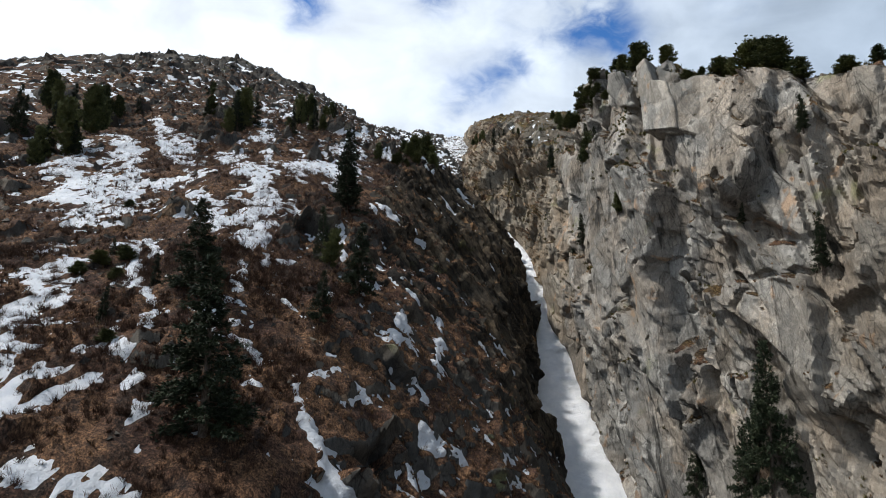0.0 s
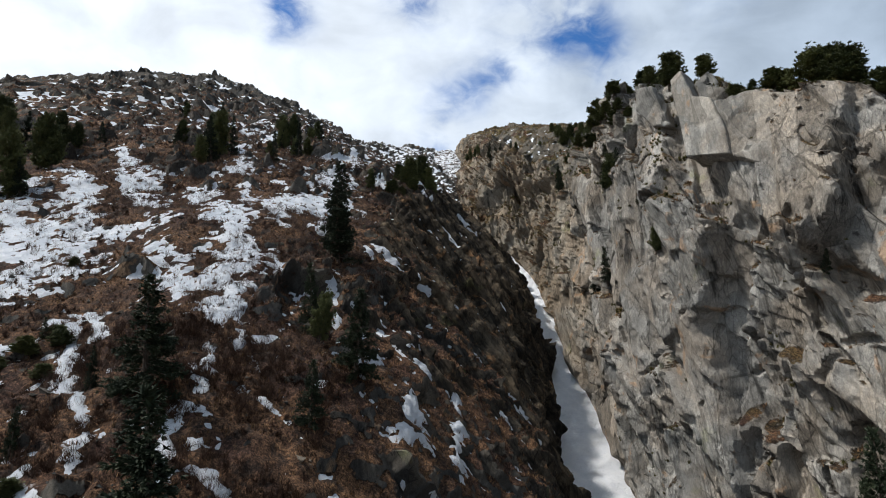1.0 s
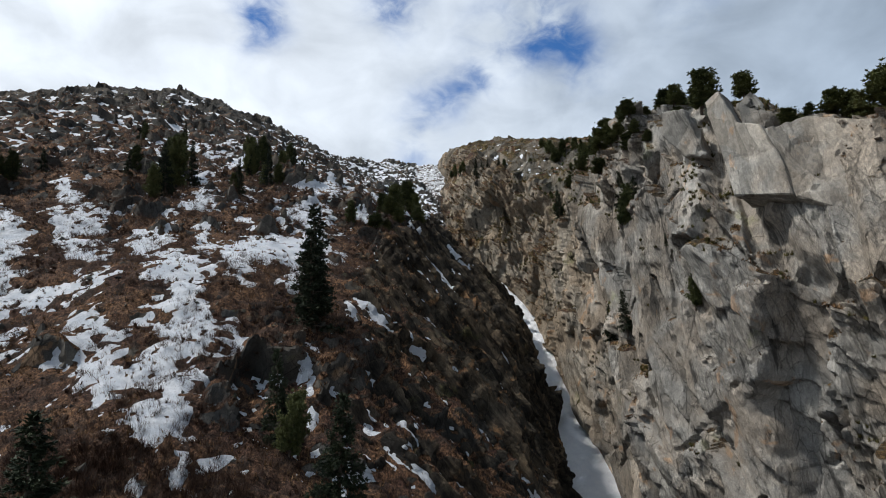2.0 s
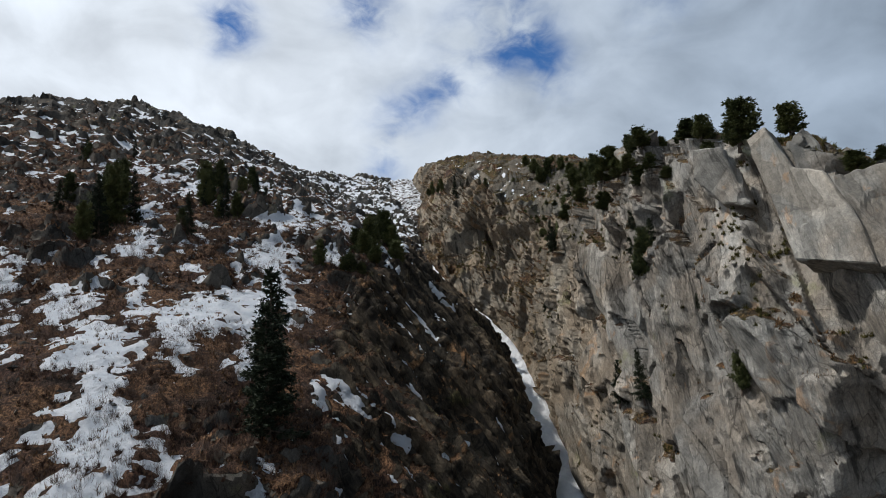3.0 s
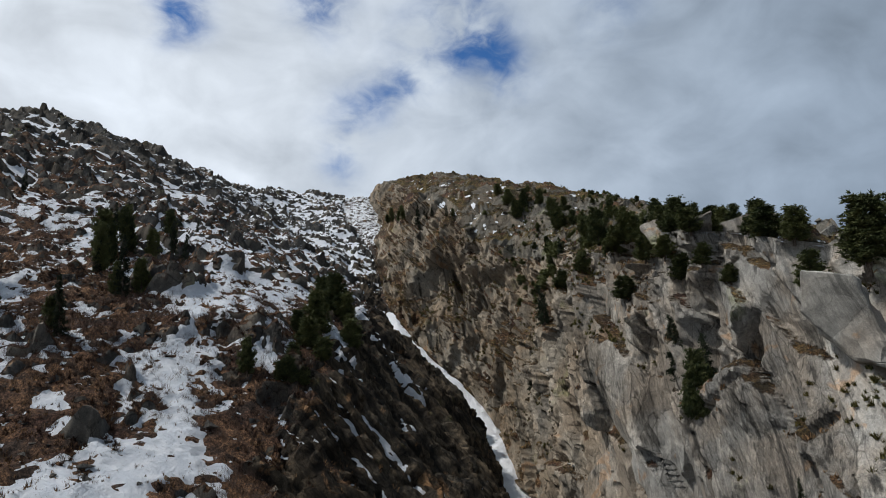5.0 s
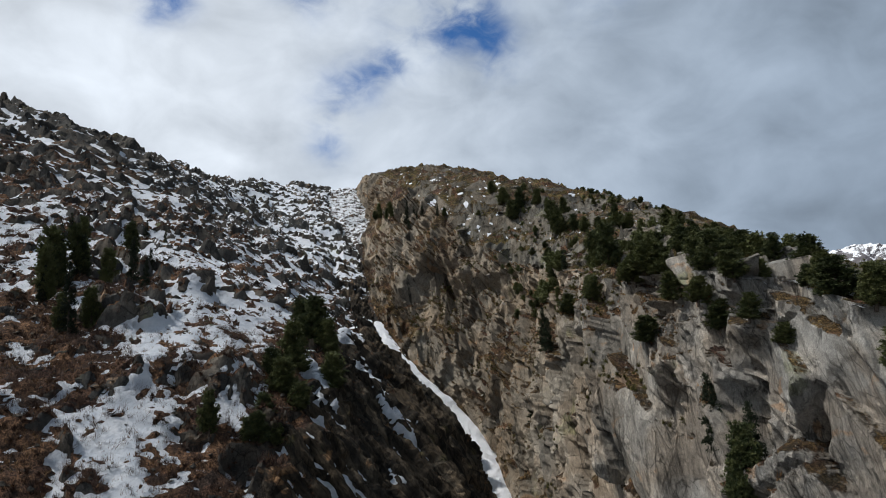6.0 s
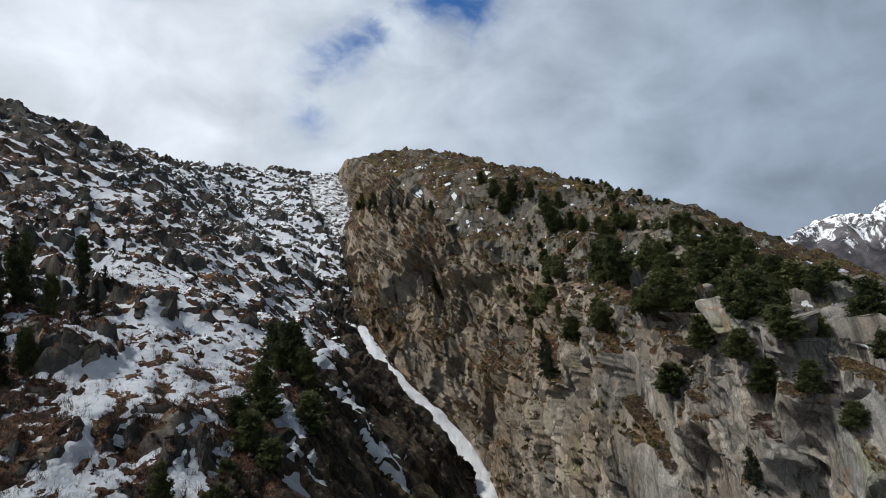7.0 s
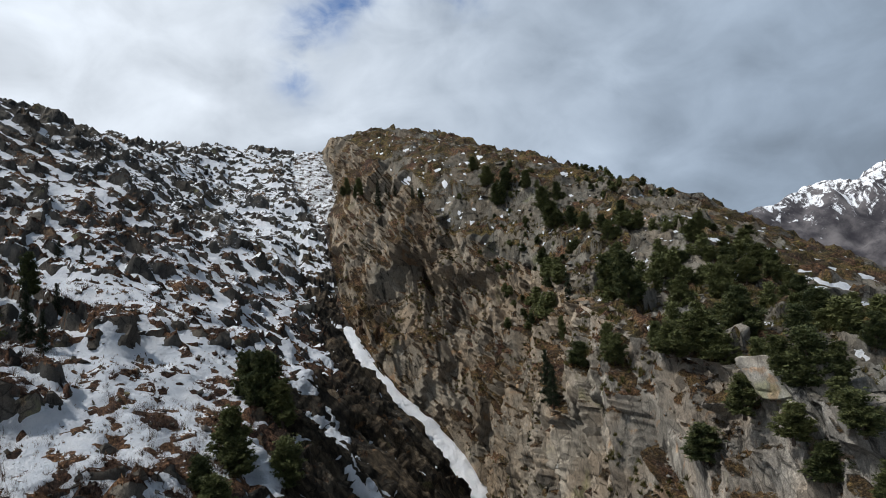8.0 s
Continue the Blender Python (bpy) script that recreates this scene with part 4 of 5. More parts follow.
def bark_material():
    mat, n = material("bark")
    p = position(n, (1, 1, 0.3))
    a = n.noise(p, 9.0, 5, 0.7).outputs[0]
    finish(n, n.mix(n.step(a, 0.35, 0.7), (0.055, 0.040, 0.030, 1), (0.17, 0.14, 0.115, 1)), 0.95, a, 0.8, 0.05, 0.1)
    return mat


BARK = bark_material()


def tapered(bm, points, radii, sides=6):
    """A round limb through the points."""
    rings = []
    for i, (c, r) in enumerate(zip(points, radii)):
        way = (points[min(i + 1, len(points) - 1)] - points[max(i - 1, 0)]).normalized()
        a = way.orthogonal().normalized()
        b = way.cross(a)
        rings.append([bm.verts.new(c + (a * math.cos(k * math.tau / sides) + b * math.sin(k * math.tau / sides)) * r) for k in range(sides)])
    for lo, hi in zip(rings, rings[1:]):
        for k in range(sides):
            bm.faces.new((lo[k], lo[(k + 1) % sides], hi[(k + 1) % sides], hi[k]))
    bm.faces.new(rings[-1])


def tuft(verts, faces, rng, c, way, size, count):
    """A spray of needle blades around a twig's end."""
    for _ in range(count):
        d = Vector((rng.gauss(0, 1), rng.gauss(0, 1), rng.gauss(0, 1))).normalized()
        d = (d * 0.85 + way * 0.9).normalized()
        side = d.cross(Vector((rng.gauss(0, 1), rng.gauss(0, 1), rng.gauss(0, 1)))).normalized() * size * rng.uniform(0.13, 0.24)
        o = c + d * size * rng.uniform(-0.15, 0.1)
        i = len(verts)
        verts += [o - side, o + side, o + d * size * rng.uniform(0.7, 1.15)]
        faces.append((i, i + 1, i + 2))


def make_tree(seed, kind):
    """A conifer eight metres high: trunk with limbs, and a crown of needle sprays."""
    rng = random.Random(seed)
    tall = 8.0
    verts, faces = [], []
    wood = bmesh.new()
    bend = Vector((rng.uniform(-0.25, 0.25), rng.uniform(-0.25, 0.25), 0))
    axis = [Vector((0, 0, -0.9))] + [bend * math.sin(u * 2.2) + Vector((0, 0, tall * u * 0.97)) for u in (0.0, 0.2, 0.4, 0.6, 0.8, 1.0)]
    thick = 0.2 if kind == "pine" else 0.17
    tapered(wood, axis, [thick * 1.25, thick * 1.1, thick * 0.9, thick * 0.7, thick * 0.48, thick * 0.27, 0.02], 7)
    lobes = [rng.uniform(0.62, 1.15) for _ in range(9)]
    limbs = 80 if kind == "pine" else 84
    for i in range(limbs):
        u = (i + rng.random()) / limbs
        if kind == "pine":
            h = 0.05 + 0.94 * u
            reach = 2.3 * min(1.0, (h + 0.15) / 0.36) ** 0.7 * (1.05 - h) ** 0.42
            rise = rng.uniform(0.15, 0.6) + 0.5 * h
        else:
            h = 0.05 + 0.94 * u
            reach = 1.55 * (1.0 - h) ** 0.8 + 0.12
            rise = rng.uniform(-0.45, 0.0) + 0.55 * h
        az = rng.uniform(0, math.tau)
        reach *= lobes[int(az / math.tau * 4) + (4 if h > 0.5 else 0)] * rng.uniform(0.75, 1.15)
        o = bend * math.sin(h * 2.2) + Vector((0, 0, tall * h * 0.97))
        out = Vector((math.cos(az), math.sin(az), 0))
        pts = [o + out * reach * s + Vector((0, 0, reach * rise * (s * s if kind == "pine" else s * 0.7 + 0.3 * s * s))) for s in (0, 0.5, 1)]
        tapered(wood, pts, (0.055 * (1.1 - h) + 0.015, 0.03 * (1.1 - h) + 0.012, 0.008), 4)
        n_tufts = max(4, int(reach * (19 if kind == "pine" else 26)))
        for k in range(n_tufts):
            s = 0.28 + 0.75 * (k + rng.random()) / n_tufts
            c = o + out * reach * s + Vector((0, 0, reach * rise * s * s if kind == "pine" else reach * rise * s * 0.9))
            spread = 0.24 if kind == "pine" else 0.16
            c += Vector((rng.gauss(0, spread), rng.gauss(0, spread), rng.gauss(0, spread * 0.8)))
            way = (out * 0.7 + Vector((0, 0, 0.75 if kind == "pine" else -0.15))).normalized()
            tuft(verts, faces, rng, c, way, rng.uniform(0.30, 0.50) if kind == "pine" else rng.uniform(0.15, 0.27), 11)
    for _ in range(8):
        tuft(verts, faces, rng, axis[-1] + Vector((rng.gauss(0, 0.08), rng.gauss(0, 0.08), rng.uniform(-0.5, 0.1))), Vector((0, 0, 1)), 0.4, 9)
    name = "pine_tree" if kind == "pine" else "spruce_tree"
    root = new(name)
    part("trunk", wood, BARK, root, "brown bark trunk with bare lower limbs", flat=False)
    me = raw_mesh("crown", np.array(verts), np.array(faces), PINE_NEEDLES if kind == "pine" else SPRUCE_NEEDLES, flat=True)
    crown = new("crown", me)
    crown.parent = root
    return root


# ---- where trees stand: x, y, z, height ----
HILL_0 = [(-41, 78, 44, 4.9), (-39, 87, 50, 4.5), (-43, 198, 108, 10.2), (-41, 202, 109, 6.5), (-19, 107, 57, 10.1), (-51, 98, 55, 2.6), (-41, 220, 119, 8.7), (-50, 207, 114, 8.6), (-19, 180, 94, 5), (-45, 179, 98, 8.6), (-61, 176, 99, 11.8), (-50, 222, 120, 7.2), (-54, 220, 120, 9.6), (-62, 184, 104, 11.3), (-44, 230, 122, 6.7), (-59, 187, 106, 11.4), (-41, 233, 122, 6.7), (-78, 198, 112, 6.5), (-43, 215, 117, 6), (-52, 214, 118, 9.7), (-48, 215, 118, 8.3), (-97, 146, 81, 17.5), (-92, 147, 85, 14.3), (-43, 251, 132, 4)]
HILL_1 = [(-48, 253, 133, 4.7), (-100, 168, 99, 14.1), (-117, 163, 92, 17.3), (-99, 247, 138, 8.3), (-66, 195, 112, 8.8), (-77, 192, 109, 6.4), (-87, 255, 141, 7), (-107, 188, 109, 10.8), (-120, 190, 110, 16.6), (-104, 201, 115, 6.3), (-53, 230, 124, 7.3), (-58, 236, 129, 6.7), (-137, 207, 118, 15.8)]
SPRUCE_0 = [(-22, 64, 29, 18.3), (-20, 130, 66, 17.3), (-16, 89, 42, 7.4), (-32, 85, 47, 13), (-12, 99, 47, 11.6), (-19, 125, 64, 14.5)]
GULLY_SPRUCES = [(50, 94, 20, 22), (50, 104, 17, 15.2), (46, 114, 15, 12.6), (49, 98, 19, 14)]
RIM_0 = [(43.5, 132.5, 101, 7.8), (41, 137, 103, 4.6), (41, 159, 104, 4), (42, 162, 111, 5.8), (41, 150, 102, 2.5), (42, 176, 112, 6.1), (43, 144, 106, 4.5), (38, 160, 110, 3.6), (38, 154, 108, 3.6), (38, 172, 106, 4.1), (49.7, 129.7, 101, 5), (50, 120, 96, 3.2), (52.5, 119, 96, 2.2), (56, 117.5, 95, 5.2), (57.5, 116.5, 95, 4.6), (58.5, 113, 93, 8), (60, 109.5, 91.5, 8.2), (61.5, 106.5, 91, 7), (63, 103, 89, 4.5), (66, 96, 87, 3.6), (68, 91, 85, 3.2)]
LEDGE_0 = [(39, 159, 91, 10.3), (39, 130, 69, 5.3), (37, 140, 80, 2.5), (40, 154, 87, 10.6), (56, 90, 54, 10.7), (38, 212, 104, 10.1), (38, 158, 66, 13.6), (51, 100, 63, 3.7), (57, 94, 75, 6.8), (46, 220, 114, 8.3), (38, 171, 66, 8.7), (40, 228, 86, 6.3), (42, 233, 86, 6.5), (35, 310, 150, 4.6), (31, 319, 152, 4.2), (26, 328, 153, 5.9), (26, 321, 150, 7.1), (22, 340, 155, 6.9), (19, 355, 157, 6.7)]
BENCH_0 = [(55, 167, 113, 4.1), (52, 173, 114, 4.3), (42, 182, 113, 4.3), (48, 177, 114, 6.4), (52, 157, 110, 5.6), (58, 173, 113, 4.1), (44, 167, 114, 2.7), (43, 187, 114, 3.1), (51, 182, 114, 5.4), (58, 176, 114, 4.6), (68, 182, 115, 3.5), (53, 196, 116, 5.7), (48, 202, 117, 9.5), (58, 138, 107, 2.6), (50, 210, 117, 8.8), (60, 196, 118, 6.9), (76, 204, 120, 5.3), (70, 192, 117, 4.1), (74, 213, 125, 3.9), (83, 209, 120, 3.4), (83, 220, 125, 3.6), (56, 220, 121, 7.4), (80, 229, 128, 4.4), (64, 238, 129, 5)]
BENCH_1 = [(72, 238, 130, 4.5), (70, 242, 132, 6), (65, 250, 133, 4.8), (97, 234, 125, 3.5), (65, 257, 135, 5.7), (63, 262, 134, 8), (63, 270, 138, 7.6), (64, 283, 146, 5.8), (56, 287, 143, 7.4), (56, 296, 150, 7), (164, 281, 112, 6.4), (69, 273, 142, 5.6), (60, 291, 148, 7.7), (56, 308, 156, 5.4)]
KNOB_0 = [(-13, 180, 92, 3.8), (-13, 183, 93, 3.9), (-4, 202, 98, 5.8), (-10, 190, 97, 5), (-13, 193, 99, 3.5), (-10, 200, 101, 6.5), (-6, 215, 104, 8.5), (-8, 217, 106, 7)]


def plant(rows, kinds, label, group, wide=1.0, cap=99.0, lean=0.25, tip=0.0, grow=1.0, out=0.0):
    rng = random.Random(hash_of(group))
    for i, (x, y, z, h) in enumerate(rows):
        h = min(h, cap) * grow
        at = ground_at(x, y, z, lean)
        s = h / 8.0
        w = s * wide * rng.uniform(0.85, 1.15) * (1.0 if h > 4 else 1.25)
        m = Matrix.LocRotScale((at[0] - 0.92 * out, at[1] - 0.35 * out, at[2] - 0.15), Euler((radians(rng.gauss(0, 3)), radians(rng.gauss(tip, 3)), rng.uniform(0, math.tau))), (w, w, s))
        proto = kinds[rng.randrange(len(kinds))]
        tree = copy_thing(proto, m)
        short = "low bushy " if h < 4 else "tall " if h > 9 else ""
        tagged(tree, short + label, "tree", group)


def hash_of(text):
    return sum((i + 1) * ord(c) for i, c in enumerate(text))


PINES = [make_tree(s, "pine") for s in (3, 14, 25, 36, 47)]
SPRUCES = [make_tree(s, "spruce") for s in (5, 16, 27)]


def beside(rows, tall, seed):
    """A smaller companion close to each tree taller than the given height."""
    rng = random.Random(seed)
    return [(x + rng.uniform(-3.2, 3.2), y + rng.uniform(-3, 1.5), z, h * rng.uniform(0.5, 0.85)) for x, y, z, h in rows if h > tall]


plant(HILL_0 + HILL_1 + beside(HILL_0 + HILL_1, 8.0, 8), SPRUCES + PINES[:3], "dark green conifer on the snowy hillside", "pines on the hillside", 0.82, 13.0, 0.25, 0.0, 1.1)
plant(GULLY_SPRUCES, SPRUCES, "tall dark spruce at the foot of the cliff", "spruces on the slopes", 0.72)
plant(SPRUCE_0, SPRUCES, "dark slender spruce on steep ground", "spruces on the slopes", 1.15)
plant(RIM_0, PINES, "dense green stone pine on the cliff edge", "pines along the cliff edge", 1.6, 9.0, 0.25, 0.0, 0.88)
plant([(-51, 95, 54, 2.4), (-48, 97, 55, 2.0), (-53, 92, 53, 2.2), (-46, 90, 52, 1.8), (-50, 99, 56, 1.8), (-37, 73, 40, 1.6), (-60, 118, 63, 1.9)], PINES, "dark juniper shrub on brown grass", "shrubs on the hillside", 1.9)
edge = random.Random(17)
plant([(39 + edge.uniform(0, 6), y, 112, edge.uniform(2.0, 4.2)) for y in (139, 142, 146, 149, 152, 155, 158, 161, 164, 167, 170, 174, 178, 182, 187, 192, 198, 203)], PINES, "bushy green pine on the cliff edge", "pines along the cliff edge", 1.3, 10.0, 0.25)
plant(LEDGE_0 + beside(LEDGE_0, 4.0, 5), SPRUCES + PINES[:1], "small conifer clinging to a rock ledge", "trees on the cliff ledges", 0.85, 9.0, 0.7, 0.0, 0.95, 0.5)
plant(BENCH_0 + BENCH_1, PINES, "green stone pine on the rocky bench", "pines on the bench", 1.25, 9.0, 0.25, 0.0, 0.9)
plant(KNOB_0 + beside(KNOB_0, 3.0, 6), PINES, "dense dark pine on top of the rock spur", "pines on the spur", 1.35, 99.0, 0.25, 0.0, 1.1)
more = random.Random(71)
EXTRA = []
while len(EXTRA) < 240:
    x, y = more.uniform(46, 112), more.uniform(172, 300)
    if noise.noise(Vector((x * 0.05, y * 0.05, 3.0))) + 0.25 > more.random() * 0.9 and x < 60 + (y - 150) * 0.35:
        EXTRA.append((x, y, 112 + 0.27 * max(0, y - 190), more.uniform(1.4, 4.2) * (1.0 if y < 255 else 0.6)))
plant(EXTRA[:95], PINES, "bushy green pine among rocks on the bench", "pines on the bench", 1.35, 9.0, 0.1)


def bushes(name, rows, wide, label):
    """Many low pines joined into one: part of each crown's needles, coarser."""
    rng = np.random.default_rng(5)
    crowns = []
    for proto in PINES:
        me = next(o for o in proto.children if o.name.startswith("crown")).data
        v = np.empty(len(me.vertices) * 3, np.float32)
        me.vertices.foreach_get("co", v)
        tri = v.reshape(-1, 3, 3).astype(float)
        tri = tri[rng.choice(len(tri), 1500, replace=False)]
        mid = tri.mean(1, keepdims=True)
        crowns.append(mid + (tri - mid) * 2.3)
    verts = []
    for k, (x, y, z, h) in enumerate(rows):
        at, turn, s = ground_at(x, y, z, 0.1), rng.uniform(0, 6.28), h / 8.0
        w = s * wide * rng.uniform(0.85, 1.3)
        c = crowns[k % len(crowns)].reshape(-1, 3)
        verts.append(np.stack([(c[:, 0] * math.cos(turn) - c[:, 1] * math.sin(turn)) * w, (c[:, 0] * math.sin(turn) + c[:, 1] * math.cos(turn)) * w, c[:, 2] * s - 0.15], 1) + at)
    v = np.concatenate(verts)
    tagged(new(name, raw_mesh(name, v, np.arange(len(v)).reshape(-1, 3), PINE_NEEDLES, flat=True)), label, "trees", kind="stuff")


bushes("far_pines", EXTRA[95:], 1.5, "low bushy pines scattered over the rocky bench")
for proto in PINES + SPRUCES:
    for o in (*proto.children, proto):
        bpy.data.objects.remove(o)


# ---- outcrops and boulders ----
def make_rock(name, seed, at, size, mat, label, group, sink=0.25, turn=0.0):
    """An angular block: the hull of a few corners, its edges broken off."""
    rng = random.Random(seed)
    bm = bmesh.new()
    for _ in range(15):
        c = Vector([rng.choice((-1, 1)) * rng.uniform(0.55, 1.0) if rng.random() < 0.75 else rng.uniform(-0.6, 0.6) for _ in range(3)])
        bm.verts.new((c.x * size[0] / 2, c.y * size[1] / 2, c.z * size[2] / 2))
    hull = bmesh.ops.convex_hull(bm, input=bm.verts[:])
    bmesh.ops.delete(bm, geom=[v for v in hull["geom_interior"] if isinstance(v, bmesh.types.BMVert)], context="VERTS")
    bmesh.ops.dissolve_limit(bm, angle_limit=radians(9), verts=bm.verts[:], edges=bm.edges[:])
    bmesh.ops.bevel(bm, geom=bm.edges[:], offset=0.05 * min(size), segments=1, affect="EDGES")
    bmesh.ops.triangulate(bm, faces=bm.faces[:])
    bmesh.ops.subdivide_edges(bm, edges=bm.edges[:], cuts=3, use_grid_fill=True)
    bmesh.ops.triangulate(bm, faces=bm.faces[:])
    bm.normal_update()
    v = np.array([p.co for p in bm.verts])
    way = np.array([p.normal for p in bm.verts])
    d2, cell = blocks(v, (min(size) * 0.35,) * 3, seed + 7, 1.3)
    v = v + way * (0.03 * min(size) * d2 + 0.015 * fbm(v, 0.6, 3, 0.6, seed))[:, None]
    f = np.array([[w.index for w in face.verts] for face in bm.faces])
    bm.free()
    ob = new(name, raw_mesh(name, v, f, mat, {"cell": cell, "grass": np.zeros(len(v))}, crease=20))
    g = ground_at(*at, 0.25)
    ob.matrix_world = pose(g[0], g[1], g[2] + size[2] * (0.5 - sink), rng.uniform(-12, 12), rng.uniform(-12, 12), turn)
    return tagged(ob, label, "rock", group)


for i, (x, y, z, w, d, h, turn) in enumerate([(46, 176, 113, 6.5, 5, 3.0, 10), (74, 190, 117, 5, 4, 2.6, 0), (44, 163, 111, 5, 4, 2.0, 60), (50, 160, 111, 6, 5, 2.8, 20),
                                              (41, 156, 109, 6, 4, 3.2, 70), (73, 183, 115, 3.4, 3, 1.8, 0), (55, 206, 118, 5, 4, 2.4, 33)]):
    make_rock("boulder", 900 + i, (x, y, z), (w, d, h), BLOCK_ROCK, "pale grey granite boulder on the cliff edge", "boulders on the bench", 0.3, turn)


def slab_mesh(outline, back, seed):
    """A plate of rock with the given outline, as thick as the vector back, its edges chipped and its faces a little uneven."""
    bm = bmesh.new()
    front = [bm.verts.new(c) for c in outline]
    rear = [bm.verts.new(Vector(c) + Vector(back)) for c in outline]
    k = len(front)
    bm.faces.new(front)
    bm.faces.new(rear[::-1])
    for i in range(k):
        bm.faces.new((front[i], rear[i], rear[(i + 1) % k], front[(i + 1) % k]))
    bmesh.ops.recalc_face_normals(bm, faces=bm.faces[:])
    bmesh.ops.bevel(bm, geom=bm.edges[:], offset=0.18, segments=1, affect="EDGES")
    bmesh.ops.triangulate(bm, faces=bm.faces[:])
    for size in (3.0, 1.5, 0.8, 0.5):
        bmesh.ops.subdivide_edges(bm, edges=[e for e in bm.edges if e.calc_length() > size], cuts=1)
        bmesh.ops.triangulate(bm, faces=bm.faces[:])
    bm.normal_update()
    v = np.array([p.co for p in bm.verts])
    way = np.array([p.normal for p in bm.verts])
    f = np.array([[w.index for w in face.verts] for face in bm.faces])
    bm.free()
    d1, cell = blocks(v, (6, 5, 9), seed, 1.2, LEANING)
    d2, _ = blocks(v, (1.6, 1.4, 2.6), seed + 9, 1.4, TURN)
    chip = smooth(fbm(v, 4, 3, 0.5, seed), 0.0, 0.6)
    v = v + way * (0.22 * d1 + 0.30 * chip * d2 + 0.04 * fbm(v, 0.8, 3, 0.6, seed))[:, None]
    return raw_mesh("slab", v, f, BLOCK_ROCK, {"cell": cell, "grass": np.zeros(len(v))}, crease=22)


def make_pinnacle():
    """A great leaning slab at the cliff edge, a pointed block behind it and a smaller slab across the cleft."""
    root = new("rock_pinnacle")
    back = Vector((0.81, 0.53, -0.27))
    for k, (thick, outline) in enumerate([
        (5.0, [(42.2, 128.6, 101.4), (43.3, 126.2, 102.5), (43.5, 122.3, 95.5), (45.1, 119.1, 94.0), (45.4, 116.0, 88.5), (44.9, 113.3, 82.1), (41.0, 120.2, 83.8), (41.5, 124.5, 93.0)]),
        (4.0, [(45.5, 119.2, 93.4), (51.0, 116.5, 94.0), (55.5, 111.0, 91.2), (54.0, 104.5, 82.0), (50.0, 108.0, 78.0), (45.6, 113.4, 81.8)]),
        (4.5, [(46.0, 125.8, 100.0), (48.1, 125.5, 102.1), (50.4, 123.2, 96.0), (47.6, 121.0, 92.0), (45.2, 123.6, 94.0)]),
        (3.5, [(37.4, 133.8, 101.9), (39.0, 129.5, 100.8), (41.5, 128.4, 92.7), (39.6, 131.5, 93.5), (37.6, 134.6, 98.0)]),
    ]):
        ob = new("slab", slab_mesh(outline, back * thick, 45 + k))
        ob.parent = root
    tagged(root, "leaning grey granite slabs standing at the cliff edge", "rock")


make_pinnacle()
for k, outline in enumerate([[(39.4, 168.0, 113.6), (40.4, 165.2, 114.2), (42.8, 160.6, 113.4), (42.6, 160.0, 110.6), (40.2, 165.6, 109.8)],
                             [(44.0, 156.5, 111.2), (46.0, 151.5, 112.0), (48.0, 148.5, 110.8), (47.5, 148.5, 108.6), (44.2, 155.0, 108.4)]]):
    block = new("boulder", slab_mesh(outline, Vector((0.85, 0.48, -0.2)) * 6.0, 75 + k))
    tagged(block, "flat-topped pale granite block on the cliff edge", "rock", "boulders on the bench")


# ---- growth too fine to count ----
def scatter(key, count, seed, accept):
    """Random points of a piece of land, with the direction away from it."""
    rng = np.random.default_rng(seed)
    g = LAND[key]
    n = grid_normals(g)
    i, j = rng.integers(1, g.shape[0] - 1, count), rng.integers(1, g.shape[1] - 1, count)
    p, nn = g[i, j], n[i, j]
    ok = accept(p, nn, rng)
    return p[ok] + rng.normal(0, 0.12, (ok.sum(), 3)), nn[ok], rng


def blades(name, pts, nrm, rng, count, height, width, droop, spread, mat, label):
    """Thin upright triangles in clumps, leaning apart and downhill."""
    k = len(pts) * count
    base = np.repeat(pts, count, 0)
    nn = np.repeat(nrm, count, 0)
    size = np.repeat(rng.uniform(0.6, 1.25, len(pts)), count) * rng.uniform(0.6, 1.2, k) * height
    way = rng.normal(0, spread, (k, 3)) + np.array((0, 0, 1.0)) + nn * droop
    way /= np.linalg.norm(way, axis=1, keepdims=True)
    side = np.cross(way, rng.normal(0, 1, (k, 3)))
    side /= np.linalg.norm(side, axis=1, keepdims=True)
    base = base + rng.normal(0, 0.16 * height, (k, 3)) * np.array((1, 1, 0.2))
    w = (width * rng.uniform(0.7, 1.3, k))[:, None]
    v = np.stack([base - side * w - way * 0.1, base + side * w - way * 0.1, base + way * size[:, None]], 1).reshape(-1, 3)
    me = raw_mesh(name, v, np.arange(len(v)).reshape(-1, 3), mat, flat=True)
    tagged(new(name, me), label, "plants", kind="stuff")


def plain_growth(name, a, b):
    mat, n = material(name)
    isl = n.add("ShaderNodeNewGeometry").outputs["Random Per Island"]
    col = n.mix(isl, a, b)
    col = n.mix(n.step(n.noise(position(n), 0.2, 4, 0.6).outputs[0], 0.35, 0.65), n.mix(1.0, col, (0.6, 0.55, 0.5, 1), "MULTIPLY"), col)
    finish(n, col, 0.9, spec=0.1)
    return mat


DRY_GRASS = plain_growth("dry_grass", (0.028, 0.017, 0.013, 1), (0.33, 0.205, 0.11, 1))
HEATH = plain_growth("heath", (0.028, 0.018, 0.014, 1), (0.125, 0.074, 0.052, 1))
OLIVE = plain_growth("scrub", (0.040, 0.048, 0.018, 1), (0.17, 0.145, 0.055, 1))
TWIGS = plain_growth("twigs", (0.060, 0.036, 0.028, 1), (0.19, 0.14, 0.115, 1))

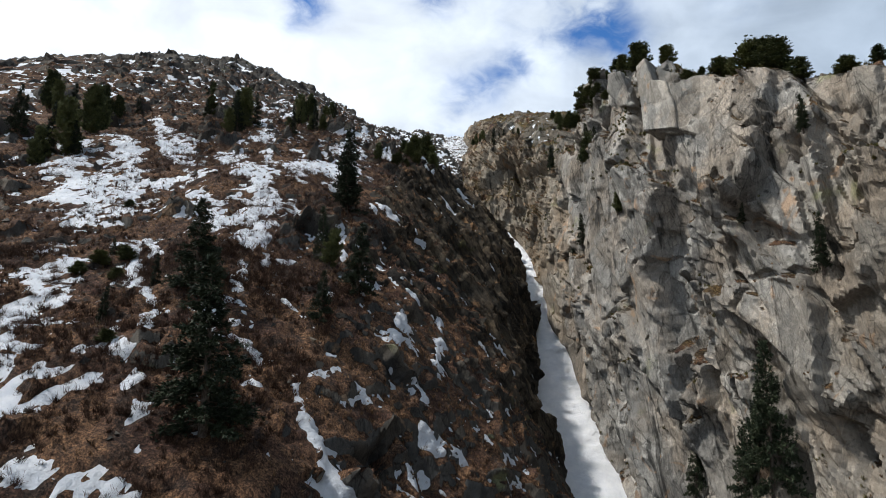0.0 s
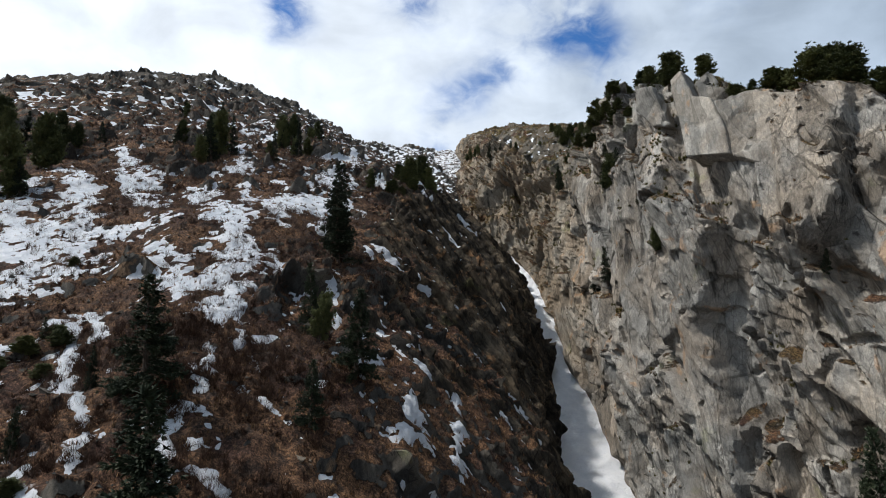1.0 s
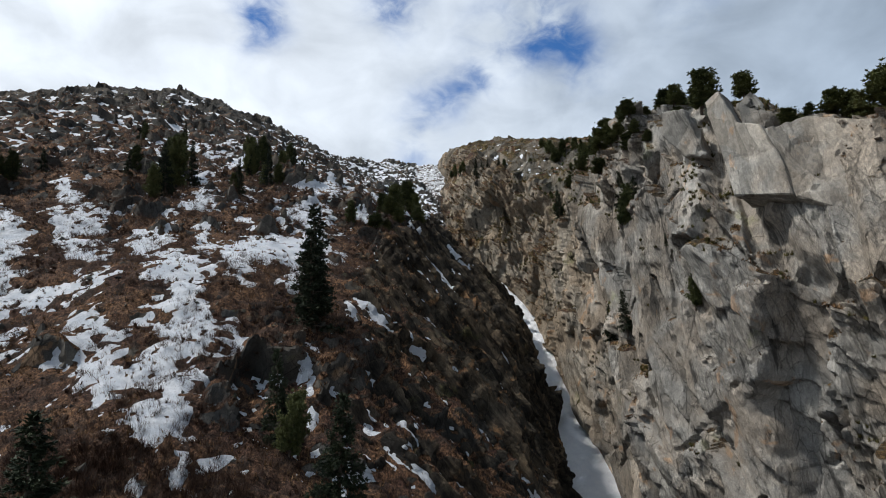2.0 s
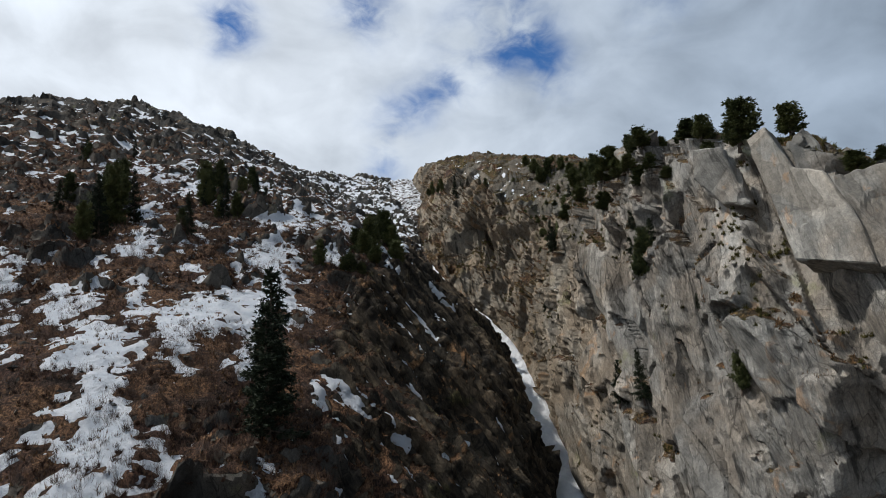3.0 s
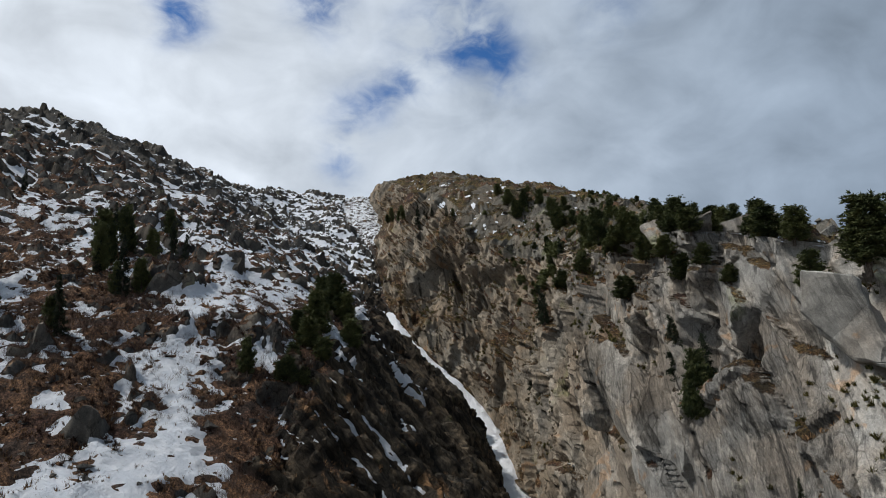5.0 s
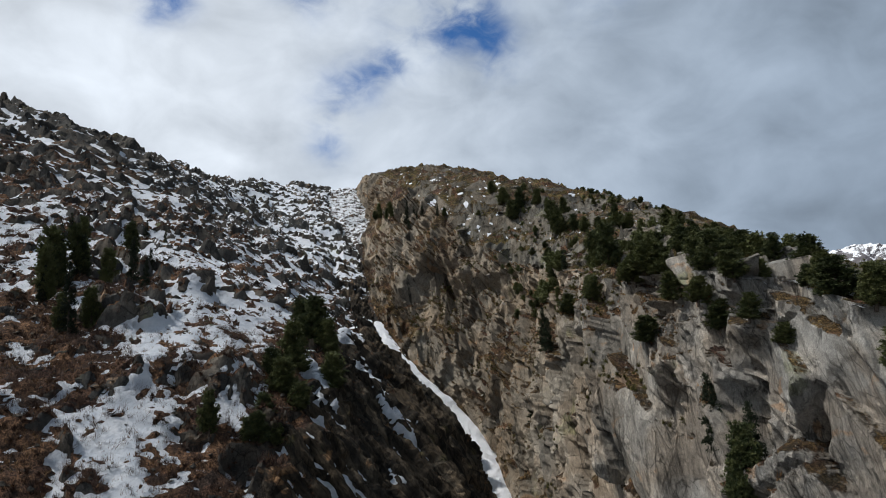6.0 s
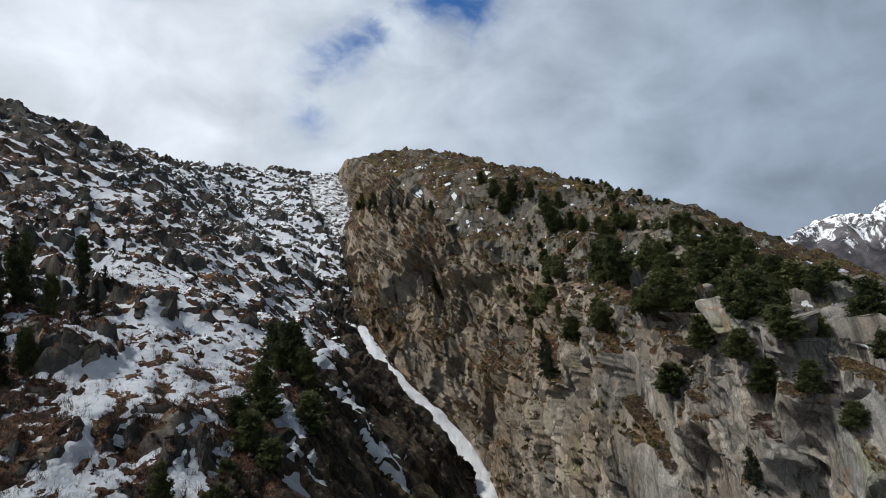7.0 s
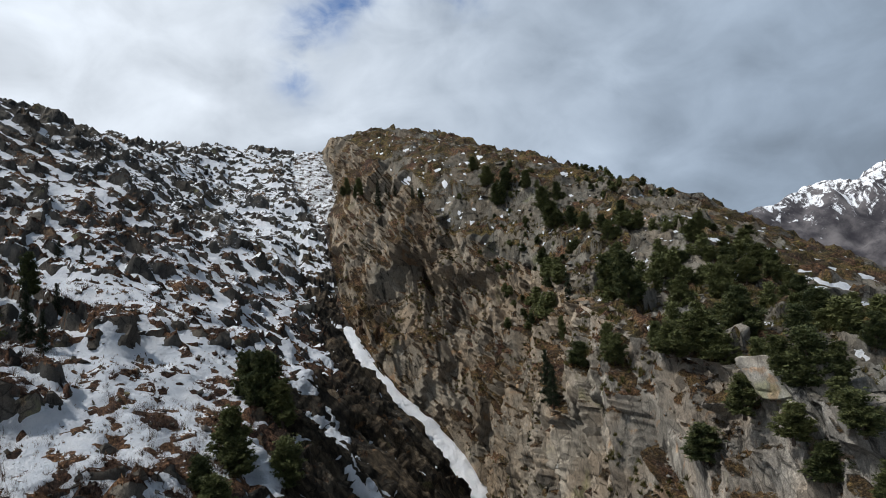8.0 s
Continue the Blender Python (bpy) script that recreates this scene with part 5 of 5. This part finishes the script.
pts, nrm, rng = scatter("slope", 90000, 1, lambda p, n, r: (p[:, 1] > 40) & (p[:, 1] < 250) & (p[:, 0] > -110) & (n[:, 2] > 0.5) & (r.random(len(p)) < 0.55) & (fbm(p, 9, 3, 0.5, 900) > -0.35))
blades("hillside_grass", pts, nrm, rng, 6, 0.5, 0.05, 0.9, 0.55, DRY_GRASS, "tussocks of dry rust-brown grass")
pts, nrm, rng = scatter("spur", 26000, 2, lambda p, n, r: (p[:, 1] > 40) & (p[:, 1] < 180) & (n[:, 2] > 0.45) & (p[:, 0] < 24))
blades("spur_grass", pts, nrm, rng, 6, 0.5, 0.05, 0.9, 0.55, DRY_GRASS, "tussocks of dry brown grass on rock")
pts, nrm, rng = scatter("cliff", 160000, 3, lambda p, n, r: (p[:, 1] > 80) & (p[:, 1] < 300) & (n[:, 2] > 0.62) & (r.random(len(p)) < 0.4) & (fbm(p, 8, 3, 0.5, 910) > 0.05))
blades("ledge_grass", pts, nrm, rng, 6, 0.5, 0.06, 0.6, 0.6, DRY_GRASS, "dry orange-brown grass on the cliff ledges")
pts, nrm, rng = scatter("slope", 80000, 4, lambda p, n, r: (p[:, 1] > 40) & (p[:, 1] < 290) & (p[:, 0] > -120) & (fbm(p, 14, 3, 0.5, 920) > -0.02) & (r.random(len(p)) < 0.35))
blades("bare_shrubs", pts, nrm, rng, 22, 1.25, 0.018, 0.35, 0.42, TWIGS, "leafless grey-brown shrubs")
def stones(name, pts, rng, size, mat, label):
    """Loose angular stones: squashed octahedra with shifted corners."""
    k = len(pts)
    corner = np.array([(1, 0, 0), (-1, 0, 0), (0, 1, 0), (0, -1, 0), (0, 0, 1), (0, 0, -1)], float)
    tri = np.array([(0, 2, 4), (2, 1, 4), (1, 3, 4), (3, 0, 4), (2, 0, 5), (1, 2, 5), (3, 1, 5), (0, 3, 5)])
    s = size * rng.lognormal(0, 0.55, (k, 1, 1))
    v = pts[:, None, :] + (corner[None] + rng.normal(0, 0.32, (k, 6, 3))) * s * np.array((1, 1, 0.7))
    f = (np.arange(k)[:, None, None] * 6 + tri[None]).reshape(-1, 3)
    some = rng.random(k)
    me = raw_mesh(name, v.reshape(-1, 3), f, mat, {"cell": np.repeat(some, 6), "grass": np.zeros(k * 6)}, flat=True)
    tagged(new(name, me), label, "stones", kind="stuff")


pts, nrm, rng = scatter("slope", 60000, 11, lambda p, n, r: (p[:, 1] > 60) & (p[:, 1] < 420) & (p[:, 0] > -140) & (r.random(len(p)) < 0.08 + 0.25 * smooth(p[:, 1], 150, 240)))
stones("hillside_stones", pts, rng, 0.22, SLOPE_ROCK, "loose grey stones on the hillside")
pts, nrm, rng = scatter("plateau", 50000, 12, lambda p, n, r: (p[:, 1] > 90) & (p[:, 1] < 430) & (p[:, 0] < 120) & (r.random(len(p)) < 0.1))
stones("bench_stones", pts, rng, 0.28, BENCH_ROCK, "loose pale stones on the rocky bench")
pts, nrm, rng = scatter("cliff", 90000, 13, lambda p, n, r: (p[:, 1] > 85) & (p[:, 1] < 330) & (n[:, 2] > 0.55) & (r.random(len(p)) < 0.08))
stones("ledge_stones", pts, rng, 0.22, CLIFF_ROCK, "broken stones lying on the cliff ledges")
pts, nrm, rng = scatter("slope", 60000, 5, lambda p, n, r: (p[:, 1] > 40) & (p[:, 1] < 260) & (p[:, 0] > -120) & (fbm(p, 8, 3, 0.5, 930) > 0.1) & (r.random(len(p)) < 0.3))
blades("heath", pts, nrm, rng, 20, 0.7, 0.05, 0.5, 0.7, HEATH, "low dark brown heath between the grass")
pts, nrm, rng = scatter("slope", 90000, 15, lambda p, n, r: (p[:, 1] > 45) & (p[:, 1] < 100) & (p[:, 0] > -75) & (fbm(p, 6, 3, 0.5, 960) > -0.12))
blades("near_brush", pts, nrm, rng, 24, 1.0, 0.03, 0.45, 0.6, HEATH, "tangled dark brown brush among the grass")
pts, nrm, rng = scatter("plateau", 60000, 6, lambda p, n, r: (p[:, 1] > 90) & (p[:, 1] < 330) & (p[:, 0] < 110) & (fbm(p, 7, 3, 0.5, 940) > 0.15) & (r.random(len(p)) < 0.3))
blades("bench_scrub", pts, nrm, rng, 18, 0.7, 0.05, 0.5, 0.7, OLIVE, "olive-green and brown scrub between rocks")
pts, nrm, rng = scatter("cliff", 160000, 7, lambda p, n, r: (p[:, 1] > 80) & (p[:, 1] < 330) & (n[:, 2] > 0.4) & (r.random(len(p)) < 0.22) & (fbm(p, 8, 3, 0.5, 950) > 0.45))
blades("ledge_scrub", pts, nrm, rng, 26, 0.6, 0.06, 0.5, 0.7, OLIVE, "olive-green scrub on the cliff ledges")
